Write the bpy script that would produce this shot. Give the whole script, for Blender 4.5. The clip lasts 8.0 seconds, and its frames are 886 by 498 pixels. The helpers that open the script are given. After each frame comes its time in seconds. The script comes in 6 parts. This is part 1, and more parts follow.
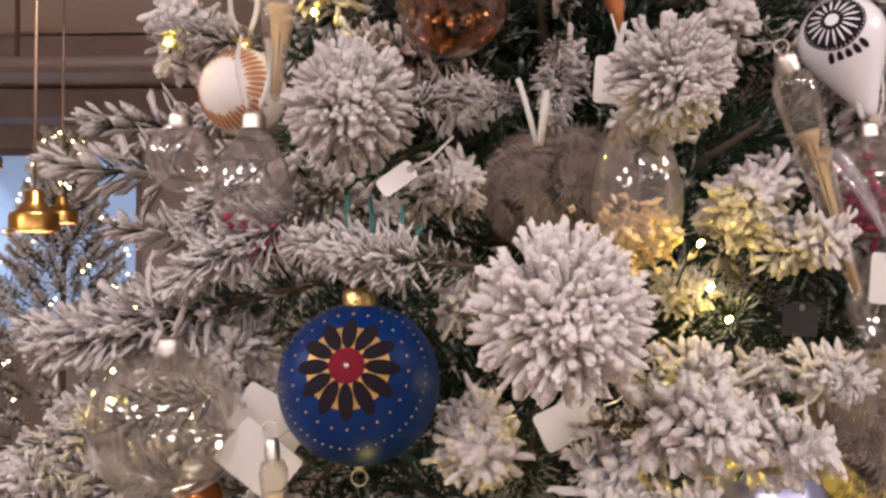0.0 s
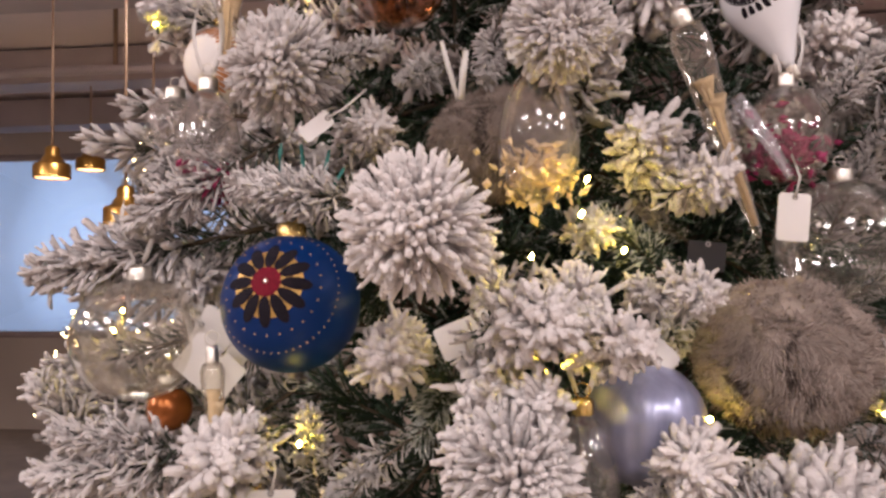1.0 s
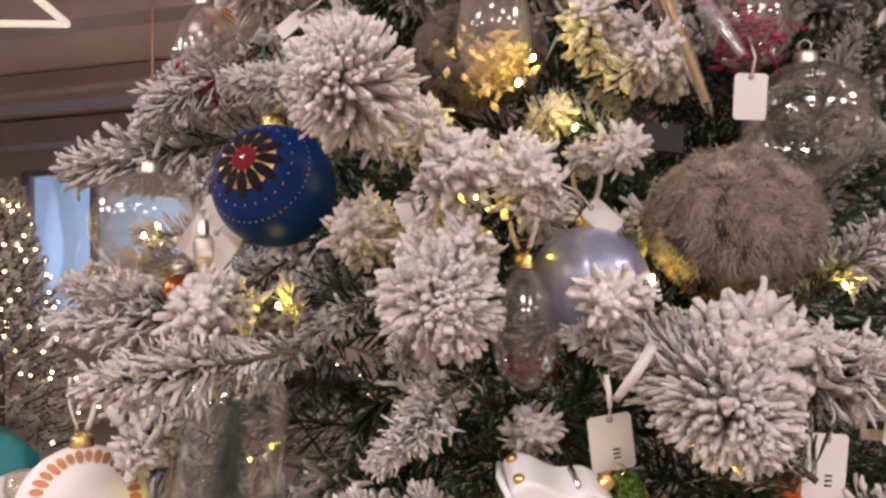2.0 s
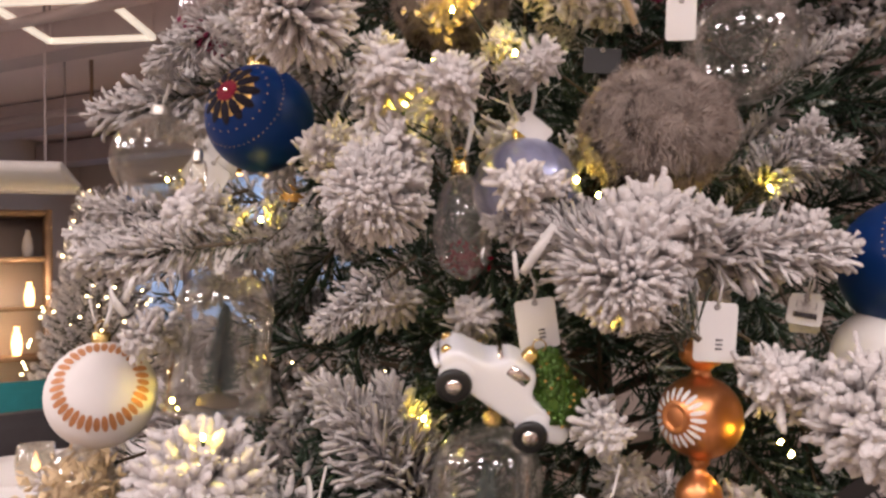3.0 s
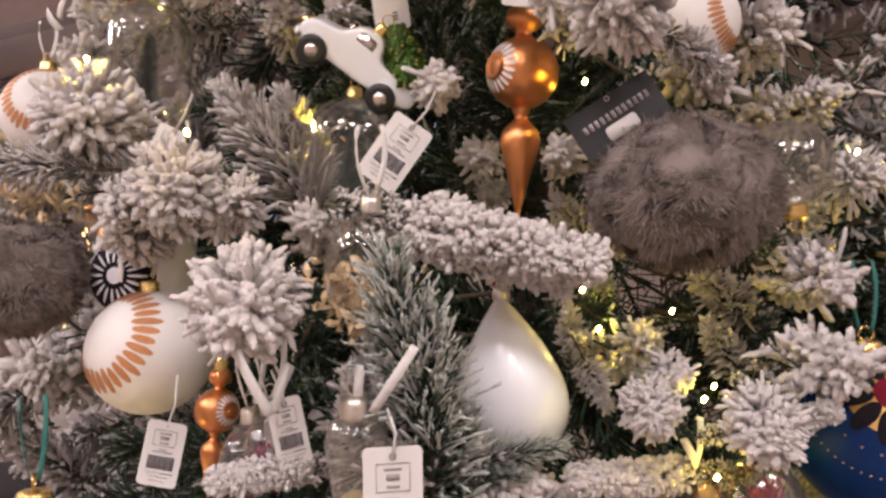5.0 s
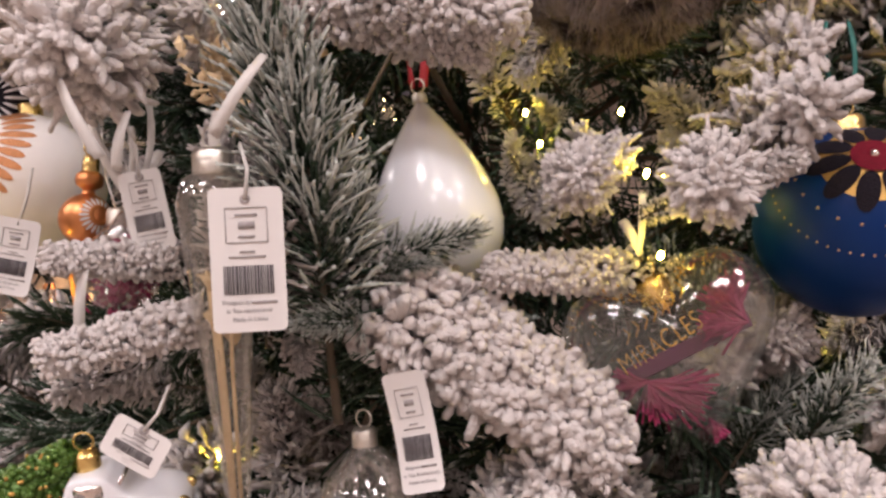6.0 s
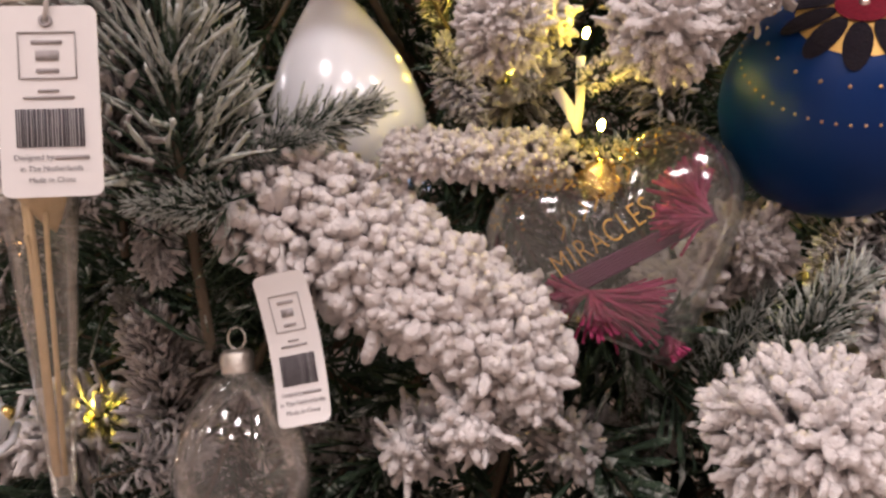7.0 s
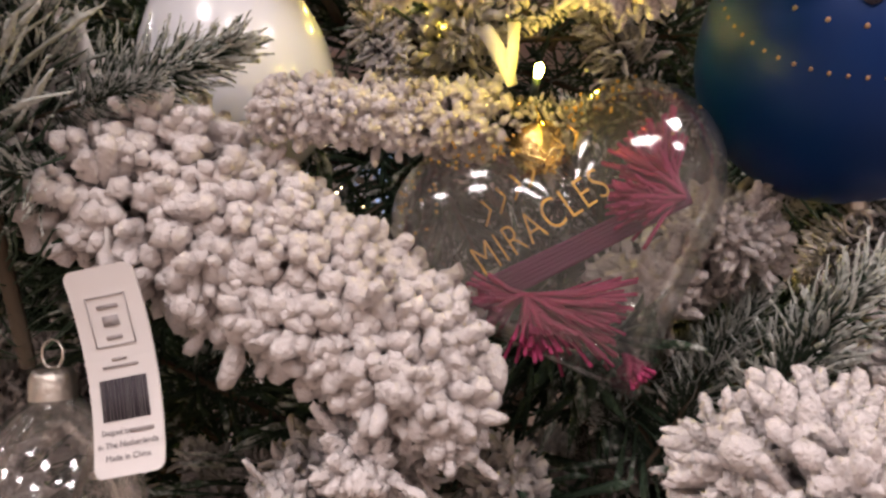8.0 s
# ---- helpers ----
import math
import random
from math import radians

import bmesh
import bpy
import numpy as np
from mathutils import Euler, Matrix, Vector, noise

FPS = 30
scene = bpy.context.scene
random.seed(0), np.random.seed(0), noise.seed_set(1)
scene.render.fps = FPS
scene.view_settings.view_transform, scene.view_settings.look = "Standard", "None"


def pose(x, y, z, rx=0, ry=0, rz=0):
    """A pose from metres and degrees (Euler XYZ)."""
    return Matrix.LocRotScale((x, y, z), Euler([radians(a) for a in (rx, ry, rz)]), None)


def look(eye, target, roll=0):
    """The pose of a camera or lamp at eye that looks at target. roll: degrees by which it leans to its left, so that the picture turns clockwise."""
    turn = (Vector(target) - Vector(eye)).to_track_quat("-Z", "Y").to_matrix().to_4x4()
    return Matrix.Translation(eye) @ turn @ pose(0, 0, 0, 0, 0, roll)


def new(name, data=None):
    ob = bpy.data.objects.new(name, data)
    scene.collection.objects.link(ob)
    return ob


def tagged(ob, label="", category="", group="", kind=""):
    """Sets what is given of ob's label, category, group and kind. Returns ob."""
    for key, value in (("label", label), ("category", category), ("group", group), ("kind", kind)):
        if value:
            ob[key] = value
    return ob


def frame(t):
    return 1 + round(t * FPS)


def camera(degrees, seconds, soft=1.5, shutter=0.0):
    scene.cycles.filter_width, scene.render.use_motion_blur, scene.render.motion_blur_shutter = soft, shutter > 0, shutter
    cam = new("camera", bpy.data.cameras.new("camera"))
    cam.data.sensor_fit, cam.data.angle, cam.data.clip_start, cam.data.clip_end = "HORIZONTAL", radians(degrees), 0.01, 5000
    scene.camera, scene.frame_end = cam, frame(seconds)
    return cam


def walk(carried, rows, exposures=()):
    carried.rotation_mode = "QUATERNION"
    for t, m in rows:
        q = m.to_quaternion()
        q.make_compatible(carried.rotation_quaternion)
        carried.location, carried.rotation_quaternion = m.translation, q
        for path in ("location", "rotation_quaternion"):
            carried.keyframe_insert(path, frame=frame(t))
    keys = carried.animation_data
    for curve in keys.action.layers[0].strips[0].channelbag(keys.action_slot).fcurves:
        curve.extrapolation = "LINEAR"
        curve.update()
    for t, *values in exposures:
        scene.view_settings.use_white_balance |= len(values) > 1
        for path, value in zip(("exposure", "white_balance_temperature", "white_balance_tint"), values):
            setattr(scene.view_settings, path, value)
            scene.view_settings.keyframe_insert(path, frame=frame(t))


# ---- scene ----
cam = camera(60.0, 8.0, soft=2.7)
PATH = [
    (0, (0.0, 0.0, 1.6), (0.0, 1.999, 1.652), -0.2),
    (0.5, (0.057, -0.03, 1.588), (-0.051, 1.966, 1.637), -0.3),
    (1, (0.121, -0.061, 1.555), (-0.118, 1.924, 1.606), -0.4),
    (1.5, (0.166, -0.082, 1.505), (-0.184, 1.886, 1.554), -0.5),
    (1.7, (0.19, -0.083, 1.484), (-0.221, 1.873, 1.542), -0.7),
    (2.8, (0.322, -0.12, 1.394), (-0.339, 1.766, 1.483), -2.0),
    (3, (0.346, -0.125, 1.375), (-0.358, 1.745, 1.467), -1.9),
    (3.5, (0.406, -0.128, 1.327), (-0.379, 1.709, 1.424), -1.9),
    (4, (0.457, -0.143, 1.274), (-0.373, 1.674, 1.369), -1.8),
    (4.5, (0.485, -0.162, 1.212), (-0.358, 1.649, 1.297), -1.7),
    (5, (0.521, -0.142, 1.116), (-0.321, 1.671, 1.163), -1.7),
    (5.2, (0.53, -0.126, 1.084), (-0.322, 1.683, 1.116), -1.6),
    (6.3, (0.549, -0.012, 0.942), (-0.351, 1.771, 1.044), -3.4),
    (6.5, (0.55, 0.001, 0.931), (-0.346, 1.786, 1.031), -3.4),
    (7, (0.542, 0.055, 0.912), (-0.313, 1.86, 1.025), -3.3),
    (7.5, (0.537, 0.099, 0.906), (-0.293, 1.915, 1.027), -3.1),
    (8, (0.533, 0.143, 0.911), (-0.268, 1.973, 1.022), -2.9),
]
walk(cam, [(t, look(eye, target, roll)) for t, eye, target, roll in PATH])

# ---------------------------------------------------------------- light
world = bpy.data.worlds.new("world")
scene.world = world
world.use_nodes = True
wn = world.node_tree.nodes
wn["Background"].inputs[0].default_value = (0.55, 0.60, 0.75, 1)
wn["Background"].inputs[1].default_value = 0.05


def area_lamp(name, m, size_x, size_y, watts, colour):
    d = bpy.data.lights.new(name, "AREA")
    d.shape, d.size, d.size_y, d.energy, d.color = "RECTANGLE", size_x, size_y, watts, colour
    ob = new(name, d)
    ob.matrix_world = m
    return ob


# ---------------------------------------------------------------- materials
def mat(name, colour, rough=0.6, metal=0.0, vary=0.15, scale=40.0, bump=0.0, bump_scale=300.0, coat=0.0, emit=0.0, emit_colour=None, spec=0.5):
    m = bpy.data.materials.new(name)
    m.use_nodes = True
    nt = m.node_tree
    b = nt.nodes["Principled BSDF"]
    b.inputs["Roughness"].default_value = rough
    b.inputs["Metallic"].default_value = metal
    b.inputs["Coat Weight"].default_value = coat
    b.inputs["Specular IOR Level"].default_value = spec
    co = nt.nodes.new("ShaderNodeTexCoord")
    n = nt.nodes.new("ShaderNodeTexNoise")
    n.inputs["Scale"].default_value = scale
    n.inputs["Detail"].default_value = 4
    nt.links.new(co.outputs["Object"], n.inputs["Vector"])
    mix = nt.nodes.new("ShaderNodeMix")
    mix.data_type = "RGBA"
    lo = [c * (1 - vary) for c in colour]
    hi = [min(1, c * (1 + vary)) for c in colour]
    mix.inputs[6].default_value = (*lo, 1)
    mix.inputs[7].default_value = (*hi, 1)
    nt.links.new(n.outputs[0], mix.inputs[0])
    nt.links.new(mix.outputs[2], b.inputs["Base Color"])
    if bump:
        n2 = nt.nodes.new("ShaderNodeTexNoise")
        n2.inputs["Scale"].default_value = bump_scale
        n2.inputs["Detail"].default_value = 3
        nt.links.new(co.outputs["Object"], n2.inputs["Vector"])
        bp = nt.nodes.new("ShaderNodeBump")
        bp.inputs["Strength"].default_value = bump
        bp.inputs["Distance"].default_value = 0.002
        nt.links.new(n2.outputs[0], bp.inputs["Height"])
        nt.links.new(bp.outputs[0], b.inputs["Normal"])
    if emit:
        b.inputs["Emission Color"].default_value = (*(emit_colour or colour), 1)
        b.inputs["Emission Strength"].default_value = emit
    return m


def needle_mat(name, green, white, amount):
    """Fir needles: green at the root, flocked white towards the tip, patchy."""
    m = bpy.data.materials.new(name)
    m.use_nodes = True
    nt = m.node_tree
    b = nt.nodes["Principled BSDF"]
    b.inputs["Roughness"].default_value = 0.9
    b.inputs["Specular IOR Level"].default_value = 0.2
    at = nt.nodes.new("ShaderNodeAttribute")
    at.attribute_name = "flock"
    geo = nt.nodes.new("ShaderNodeNewGeometry")
    info = nt.nodes.new("ShaderNodeObjectInfo")
    co = nt.nodes.new("ShaderNodeTexCoord")
    n = nt.nodes.new("ShaderNodeTexNoise")
    n.inputs["Scale"].default_value = 260
    n.inputs["Detail"].default_value = 3
    nt.links.new(co.outputs["Object"], n.inputs["Vector"])

    def maths(op, a, c):
        k = nt.nodes.new("ShaderNodeMath")
        k.operation = op
        for i, v in enumerate((a, c)):
            if isinstance(v, (int, float)):
                k.inputs[i].default_value = v
            else:
                nt.links.new(v, k.inputs[i])
        return k.outputs[0]

    f = maths("ADD", at.outputs["Fac"], maths("MULTIPLY", maths("SUBTRACT", n.outputs[0], 0.5), 1.1))
    f = maths("ADD", f, maths("MULTIPLY", maths("SUBTRACT", geo.outputs["Random Per Island"], 0.5), 0.45))
    f = maths("ADD", f, amount)
    ramp = nt.nodes.new("ShaderNodeValToRGB")
    ramp.color_ramp.elements[0].position = 0.30
    ramp.color_ramp.elements[1].position = 0.62
    ramp.color_ramp.elements[0].color = (*green, 1)
    ramp.color_ramp.elements[1].color = (*white, 1)
    mid = ramp.color_ramp.elements.new(0.44)
    mid.color = (*[0.45 * g + 0.42 * w for g, w in zip(green, white)], 1)
    nt.links.new(f, ramp.inputs[0])
    hue = nt.nodes.new("ShaderNodeHueSaturation")
    nt.links.new(ramp.outputs[0], hue.inputs["Color"])
    nt.links.new(maths("ADD", 0.86, maths("MULTIPLY", info.outputs["Random"], 0.2)), hue.inputs["Value"])
    nt.links.new(hue.outputs[0], b.inputs["Base Color"])
    n2 = nt.nodes.new("ShaderNodeTexNoise")
    n2.inputs["Scale"].default_value = 480
    nt.links.new(co.outputs["Object"], n2.inputs["Vector"])
    bp = nt.nodes.new("ShaderNodeBump")
    n2.inputs["Detail"].default_value = 2
    bp.inputs["Strength"].default_value = 0.9
    bp.inputs["Distance"].default_value = 0.0025
    nt.links.new(n2.outputs[0], bp.inputs["Height"])
    nt.links.new(bp.outputs[0], b.inputs["Normal"])
    return m


def glass_mat(name, tint, gloss=1.0, rough=0.02, milk=0.0, milk_colour=(0.8, 0.8, 0.8), most=0.55):
    """Thin blown glass: clear through, with a mirror sheen that grows towards the rim."""
    m = bpy.data.materials.new(name)
    m.use_nodes = True
    nt = m.node_tree
    nt.nodes.remove(nt.nodes["Principled BSDF"])
    out = nt.nodes["Material Output"]
    tr = nt.nodes.new("ShaderNodeBsdfTransparent")
    tr.inputs[0].default_value = (*tint, 1)
    gl = nt.nodes.new("ShaderNodeBsdfGlossy")
    gl.inputs["Roughness"].default_value = rough
    gl.inputs[0].default_value = (0.95, 0.95, 0.95, 1)
    fr = nt.nodes.new("ShaderNodeFresnel")
    fr.inputs[0].default_value = 1.45
    co = nt.nodes.new("ShaderNodeTexCoord")
    n = nt.nodes.new("ShaderNodeTexNoise")
    n.inputs["Scale"].default_value = 45
    nt.links.new(co.outputs["Object"], n.inputs["Vector"])
    bp = nt.nodes.new("ShaderNodeBump")
    bp.inputs["Strength"].default_value = 0.25
    bp.inputs["Distance"].default_value = 0.003
    nt.links.new(n.outputs[0], bp.inputs["Height"])
    nt.links.new(bp.outputs[0], gl.inputs["Normal"])
    nt.links.new(bp.outputs[0], fr.inputs["Normal"])
    k = nt.nodes.new("ShaderNodeMath")
    k.operation = "MULTIPLY"
    k.use_clamp = True
    k.inputs[1].default_value = gloss
    lw = nt.nodes.new("ShaderNodeLayerWeight")
    lw.inputs["Blend"].default_value = 0.18
    rim = nt.nodes.new("ShaderNodeMath")
    rim.operation = "MULTIPLY_ADD"
    nt.links.new(lw.outputs["Facing"], rim.inputs[0])
    rim.inputs[1].default_value = 0.35
    nt.links.new(fr.outputs[0], rim.inputs[2])
    nt.links.new(rim.outputs[0], k.inputs[0])
    lim = nt.nodes.new("ShaderNodeMath")
    lim.operation = "MINIMUM"
    lim.inputs[1].default_value = most
    nt.links.new(k.outputs[0], lim.inputs[0])
    k = lim
    base = tr.outputs[0]
    if milk:
        df = nt.nodes.new("ShaderNodeBsdfDiffuse")
        df.inputs[0].default_value = (*milk_colour, 1)
        mm = nt.nodes.new("ShaderNodeMixShader")
        mm.inputs[0].default_value = milk
        nt.links.new(tr.outputs[0], mm.inputs[1])
        nt.links.new(df.outputs[0], mm.inputs[2])
        base = mm.outputs[0]
    mx = nt.nodes.new("ShaderNodeMixShader")
    nt.links.new(k.outputs[0], mx.inputs[0])
    nt.links.new(base, mx.inputs[1])
    nt.links.new(gl.outputs[0], mx.inputs[2])
    nt.links.new(mx.outputs[0], out.inputs[0])
    return m


def fur_mat(name, dark, light):
    """Faux fur: pale hair with dark brown guard-hair streaks in patches."""
    m = mat(name, light, 0.95, spec=0.15, vary=0.2, scale=300)
    nt = m.node_tree
    b = nt.nodes["Principled BSDF"]
    co = [n for n in nt.nodes if n.type == "TEX_COORD"][0]
    n = nt.nodes.new("ShaderNodeTexNoise")
    n.inputs["Scale"].default_value = 42
    n.inputs["Detail"].default_value = 4
    n.inputs["Roughness"].default_value = 0.62
    n.inputs["Distortion"].default_value = 0.8
    nt.links.new(co.outputs["Object"], n.inputs["Vector"])
    geo = nt.nodes.new("ShaderNodeNewGeometry")
    k = nt.nodes.new("ShaderNodeMath")
    k.operation = "MULTIPLY_ADD"
    nt.links.new(geo.outputs["Random Per Island"], k.inputs[0])
    k.inputs[1].default_value = 0.14
    nt.links.new(n.outputs[0], k.inputs[2])
    ramp = nt.nodes.new("ShaderNodeValToRGB")
    ramp.color_ramp.elements[0].position, ramp.color_ramp.elements[1].position = 0.36, 0.56
    ramp.color_ramp.elements[0].color = (*dark, 1)
    ramp.color_ramp.elements[1].color = (*light, 1)
    nt.links.new(k.outputs[0], ramp.inputs[0])
    nt.links.new(ramp.outputs[0], b.inputs["Base Color"])
    return m


WHITE_FLOCK = (0.67, 0.62, 0.605)
M_FLOCK = needle_mat("flocked_needles", (0.075, 0.09, 0.065), WHITE_FLOCK, 0.15)
M_PINE = needle_mat("green_needles", (0.05, 0.08, 0.05), (0.6, 0.62, 0.58), -0.05)
M_BARK = mat("bark", (0.10, 0.075, 0.05), 0.9, vary=0.4, bump=0.5)
M_BLUE = mat("matt_blue_glass", (0.0007, 0.022, 0.115), 0.42, metal=0.12, vary=0.12, scale=30, spec=0.22)
M_GOLD = mat("gold_paint", (0.56, 0.34, 0.10), 0.45, metal=0.6, vary=0.25, scale=200)
M_DOT = mat("dull_copper_paint", (0.42, 0.26, 0.14), 0.6, vary=0.25, scale=200)
M_CAP = mat("gold_cap", (0.85, 0.62, 0.25), 0.25, metal=1.0, vary=0.2, scale=200, bump=0.4)
M_SILCAP = mat("silver_cap", (0.66, 0.62, 0.56), 0.38, metal=1.0, vary=0.2, scale=200, bump=0.4)
M_PETAL = mat("dark_petal_glitter", (0.012, 0.009, 0.014), 0.8, spec=0.15, vary=0.5, scale=600, bump=0.6, bump_scale=900)
M_RED = mat("crimson_glitter", (0.15, 0.006, 0.018), 0.7, spec=0.15, vary=0.4, scale=500, bump=0.5, bump_scale=900)
M_COPPER = mat("brushed_copper", (0.66, 0.27, 0.11), 0.33, metal=0.9, vary=0.12, scale=60, bump=0.05)
M_COPPERPAINT = mat("copper_glitter", (0.52, 0.23, 0.10), 0.5, metal=0.5, vary=0.35, scale=500, bump=0.6, bump_scale=900)
M_WHITE = mat("white_enamel", (0.78, 0.78, 0.82), 0.22, vary=0.04, scale=20, coat=0.3)
M_WHITEMATT = mat("white_matt", (0.72, 0.68, 0.66), 0.6, vary=0.06, scale=60, bump=0.1)
M_CARD = mat("white_card", (0.68, 0.65, 0.64), 0.7, vary=0.04, scale=30)
M_INK = mat("ink", (0.06, 0.05, 0.06), 0.7, vary=0.2)
M_INKGREY = mat("grey_ink", (0.32, 0.29, 0.29), 0.7, vary=0.2)
M_BLACK = mat("black_card", (0.012, 0.011, 0.013), 0.45, vary=0.3)
M_RIBBON = mat("white_ribbon", (0.58, 0.55, 0.53), 0.5, vary=0.1, scale=200, bump=0.2)
M_PLASTIC = glass_mat("clear_plastic", (0.9, 0.9, 0.92), 1.2, 0.1, 0.18, (0.75, 0.72, 0.78))
M_TEAL = mat("teal_ribbon", (0.02, 0.14, 0.12), 0.6, vary=0.2)
M_REDRIB = mat("red_ribbon", (0.36, 0.01, 0.02), 0.6, vary=0.2)
M_GLASS = glass_mat("clear_glass", (0.96, 0.96, 0.95), 1.6, 0.05, 0.02)
M_GLASSWARM = glass_mat("warm_glass", (0.94, 0.92, 0.86), 1.3, 0.06, 0.04)
M_GLASSGREY = glass_mat("smoked_glass", (0.92, 0.89, 0.88), 1.3, 0.07, 0.06)
M_GLASSHEART = glass_mat("clear_heart_glass", (0.95, 0.95, 0.94), 1.3, 0.09, 0.03, most=0.5)
M_AMBER = glass_mat("amber_glass", (0.62, 0.36, 0.20), 1.6, 0.05)
M_ORANGE = mat("orange_mercury_glass", (0.42, 0.14, 0.04), 0.2, metal=0.6, vary=0.5, scale=80)
M_LILAC = mat("lilac_pearl_glass", (0.25, 0.26, 0.39), 0.30, metal=0.35, vary=0.65, scale=1.0, coat=0.4)
_nt = M_LILAC.node_tree
_map = _nt.nodes.new("ShaderNodeMapping")
_map.inputs["Scale"].default_value = (75, 75, 9)
_noise = [n for n in _nt.nodes if n.type == "TEX_NOISE"][0]
_tex = [n for n in _nt.nodes if n.type == "TEX_COORD"][0]
_nt.links.new(_tex.outputs["Object"], _map.inputs["Vector"])
_nt.links.new(_map.outputs[0], _noise.inputs["Vector"])
M_FUR = fur_mat("brown_grey_fur", (0.055, 0.042, 0.036), (0.30, 0.245, 0.215))
M_FUR2 = fur_mat("grey_fur", (0.022, 0.018, 0.018), (0.23, 0.19, 0.175))
M_STRAW = mat("dried_flower", (0.66, 0.50, 0.31), 0.9, vary=0.25, scale=200, bump=0.3)
M_MAGENTA = mat("dried_magenta_flower", (0.30, 0.030, 0.10), 0.85, vary=0.35, scale=200)
M_STALK = mat("dried_purple_stalk", (0.11, 0.02, 0.06), 0.8, vary=0.3, scale=200)
M_BRUSH = mat("bottle_brush_green", (0.045, 0.07, 0.065), 0.8, vary=0.4, scale=300)
M_GREENGLIT = mat("green_glitter_glass", (0.055, 0.115, 0.016), 0.3, metal=0.4, vary=0.6, scale=220, bump=0.6)
M_TYRE = mat("black_gloss", (0.012, 0.012, 0.013), 0.35, vary=0.2)
M_CHROME = mat("chrome", (0.85, 0.78, 0.75), 0.12, metal=1.0, vary=0.1, bump=0.3)
M_BULB = mat("warm_led", (1.0, 0.8, 0.3), 0.4, emit=480.0, emit_colour=(1.0, 0.74, 0.10))
M_WIRE = mat("green_wire", (0.02, 0.035, 0.02), 0.6)


# ---------------------------------------------------------------- helpers
def toward(p, z, up=(0, 0, 1), k=1.0):
    """A pose at p whose z axis points along z; x lies level as far as it can."""
    z = Vector(z).normalized()
    up = Vector(up)
    x = up.cross(z)
    if x.length < 1e-4:
        x = Vector((1, 0, 0))
    x.normalize()
    y = z.cross(x)
    m = Matrix((x, y, z)).transposed().to_4x4()
    return Matrix.Translation(p) @ m @ Matrix.Diagonal((k, k, k, 1))


def thing(name, m, label, category, group=""):
    ob = new(name)
    ob.empty_display_size = 0.02
    ob.matrix_world = m
    return tagged(ob, label, category, group)


def part(name, bm, material, parent, label=""):
    if isinstance(bm, bpy.types.Mesh):
        me = bm
    else:
        me = bpy.data.meshes.new(name)
        bm.to_mesh(me)
        bm.free()
        me.polygons.foreach_set("use_smooth", [True] * len(me.polygons))
    if material is not None and not len(me.materials):
        me.materials.append(material)
    ob = new(name, me)
    ob.parent = parent
    return tagged(ob, label)


def flat(me):
    me.polygons.foreach_set("use_smooth", [False] * len(me.polygons))
    return me


def lathe(profile, segs=32, bm=None, m=None):
    """A turned body from (radius, z) pairs, along z."""
    bm = bm or bmesh.new()
    rings = []
    for r, z in profile:
        if r < 1e-6:
            rings.append([bm.verts.new((0, 0, z))])
        else:
            rings.append([bm.verts.new((r * math.cos(2 * math.pi * i / segs), r * math.sin(2 * math.pi * i / segs), z)) for i in range(segs)])
    for a, b in zip(rings, rings[1:]):
        for i in range(segs):
            j = (i + 1) % segs
            if len(a) == 1 and len(b) > 1:
                bm.faces.new((a[0], b[j], b[i]))
            elif len(b) == 1 and len(a) > 1:
                bm.faces.new((a[i], a[j], b[0]))
            elif len(a) > 1:
                bm.faces.new((a[i], a[j], b[j], b[i]))
    if m is not None:
        bmesh.ops.transform(bm, matrix=m, verts=[v for ring in rings for v in ring])
    return bm


def ball_profile(r, n=18, squash=1.0):
    return [(r * math.sin(math.pi * i / n), -r * squash * math.cos(math.pi * i / n)) for i in range(n + 1)]


def ball(r, segs=32, n=18, squash=1.0, bm=None, m=None):
    return lathe(ball_profile(r, n, squash), segs, bm, m)


def tube(points, r, sides=6, bm=None, taper=None):
    """A round cord along the points."""
    bm = bm or bmesh.new()
    pts = [Vector(p) for p in points]
    rings = []
    for i, p in enumerate(pts):
        d = (pts[min(i + 1, len(pts) - 1)] - pts[max(i - 1, 0)]).normalized()
        a = d.orthogonal().normalized()
        b = d.cross(a)
        if rings:
            a = (last - d * last.dot(d)).normalized()
            b = d.cross(a)
        last = a
        rr = r if taper is None else r + (taper - r) * i / (len(pts) - 1)
        rings.append([bm.verts.new(p + rr * (math.cos(2 * math.pi * k / sides) * a + math.sin(2 * math.pi * k / sides) * b)) for k in range(sides)])
    for a, b in zip(rings, rings[1:]):
        for k in range(sides):
            bm.faces.new((a[k], a[(k + 1) % sides], b[(k + 1) % sides], b[k]))
    bm.faces.new(rings[0][::-1])
    bm.faces.new(rings[-1])
    return bm


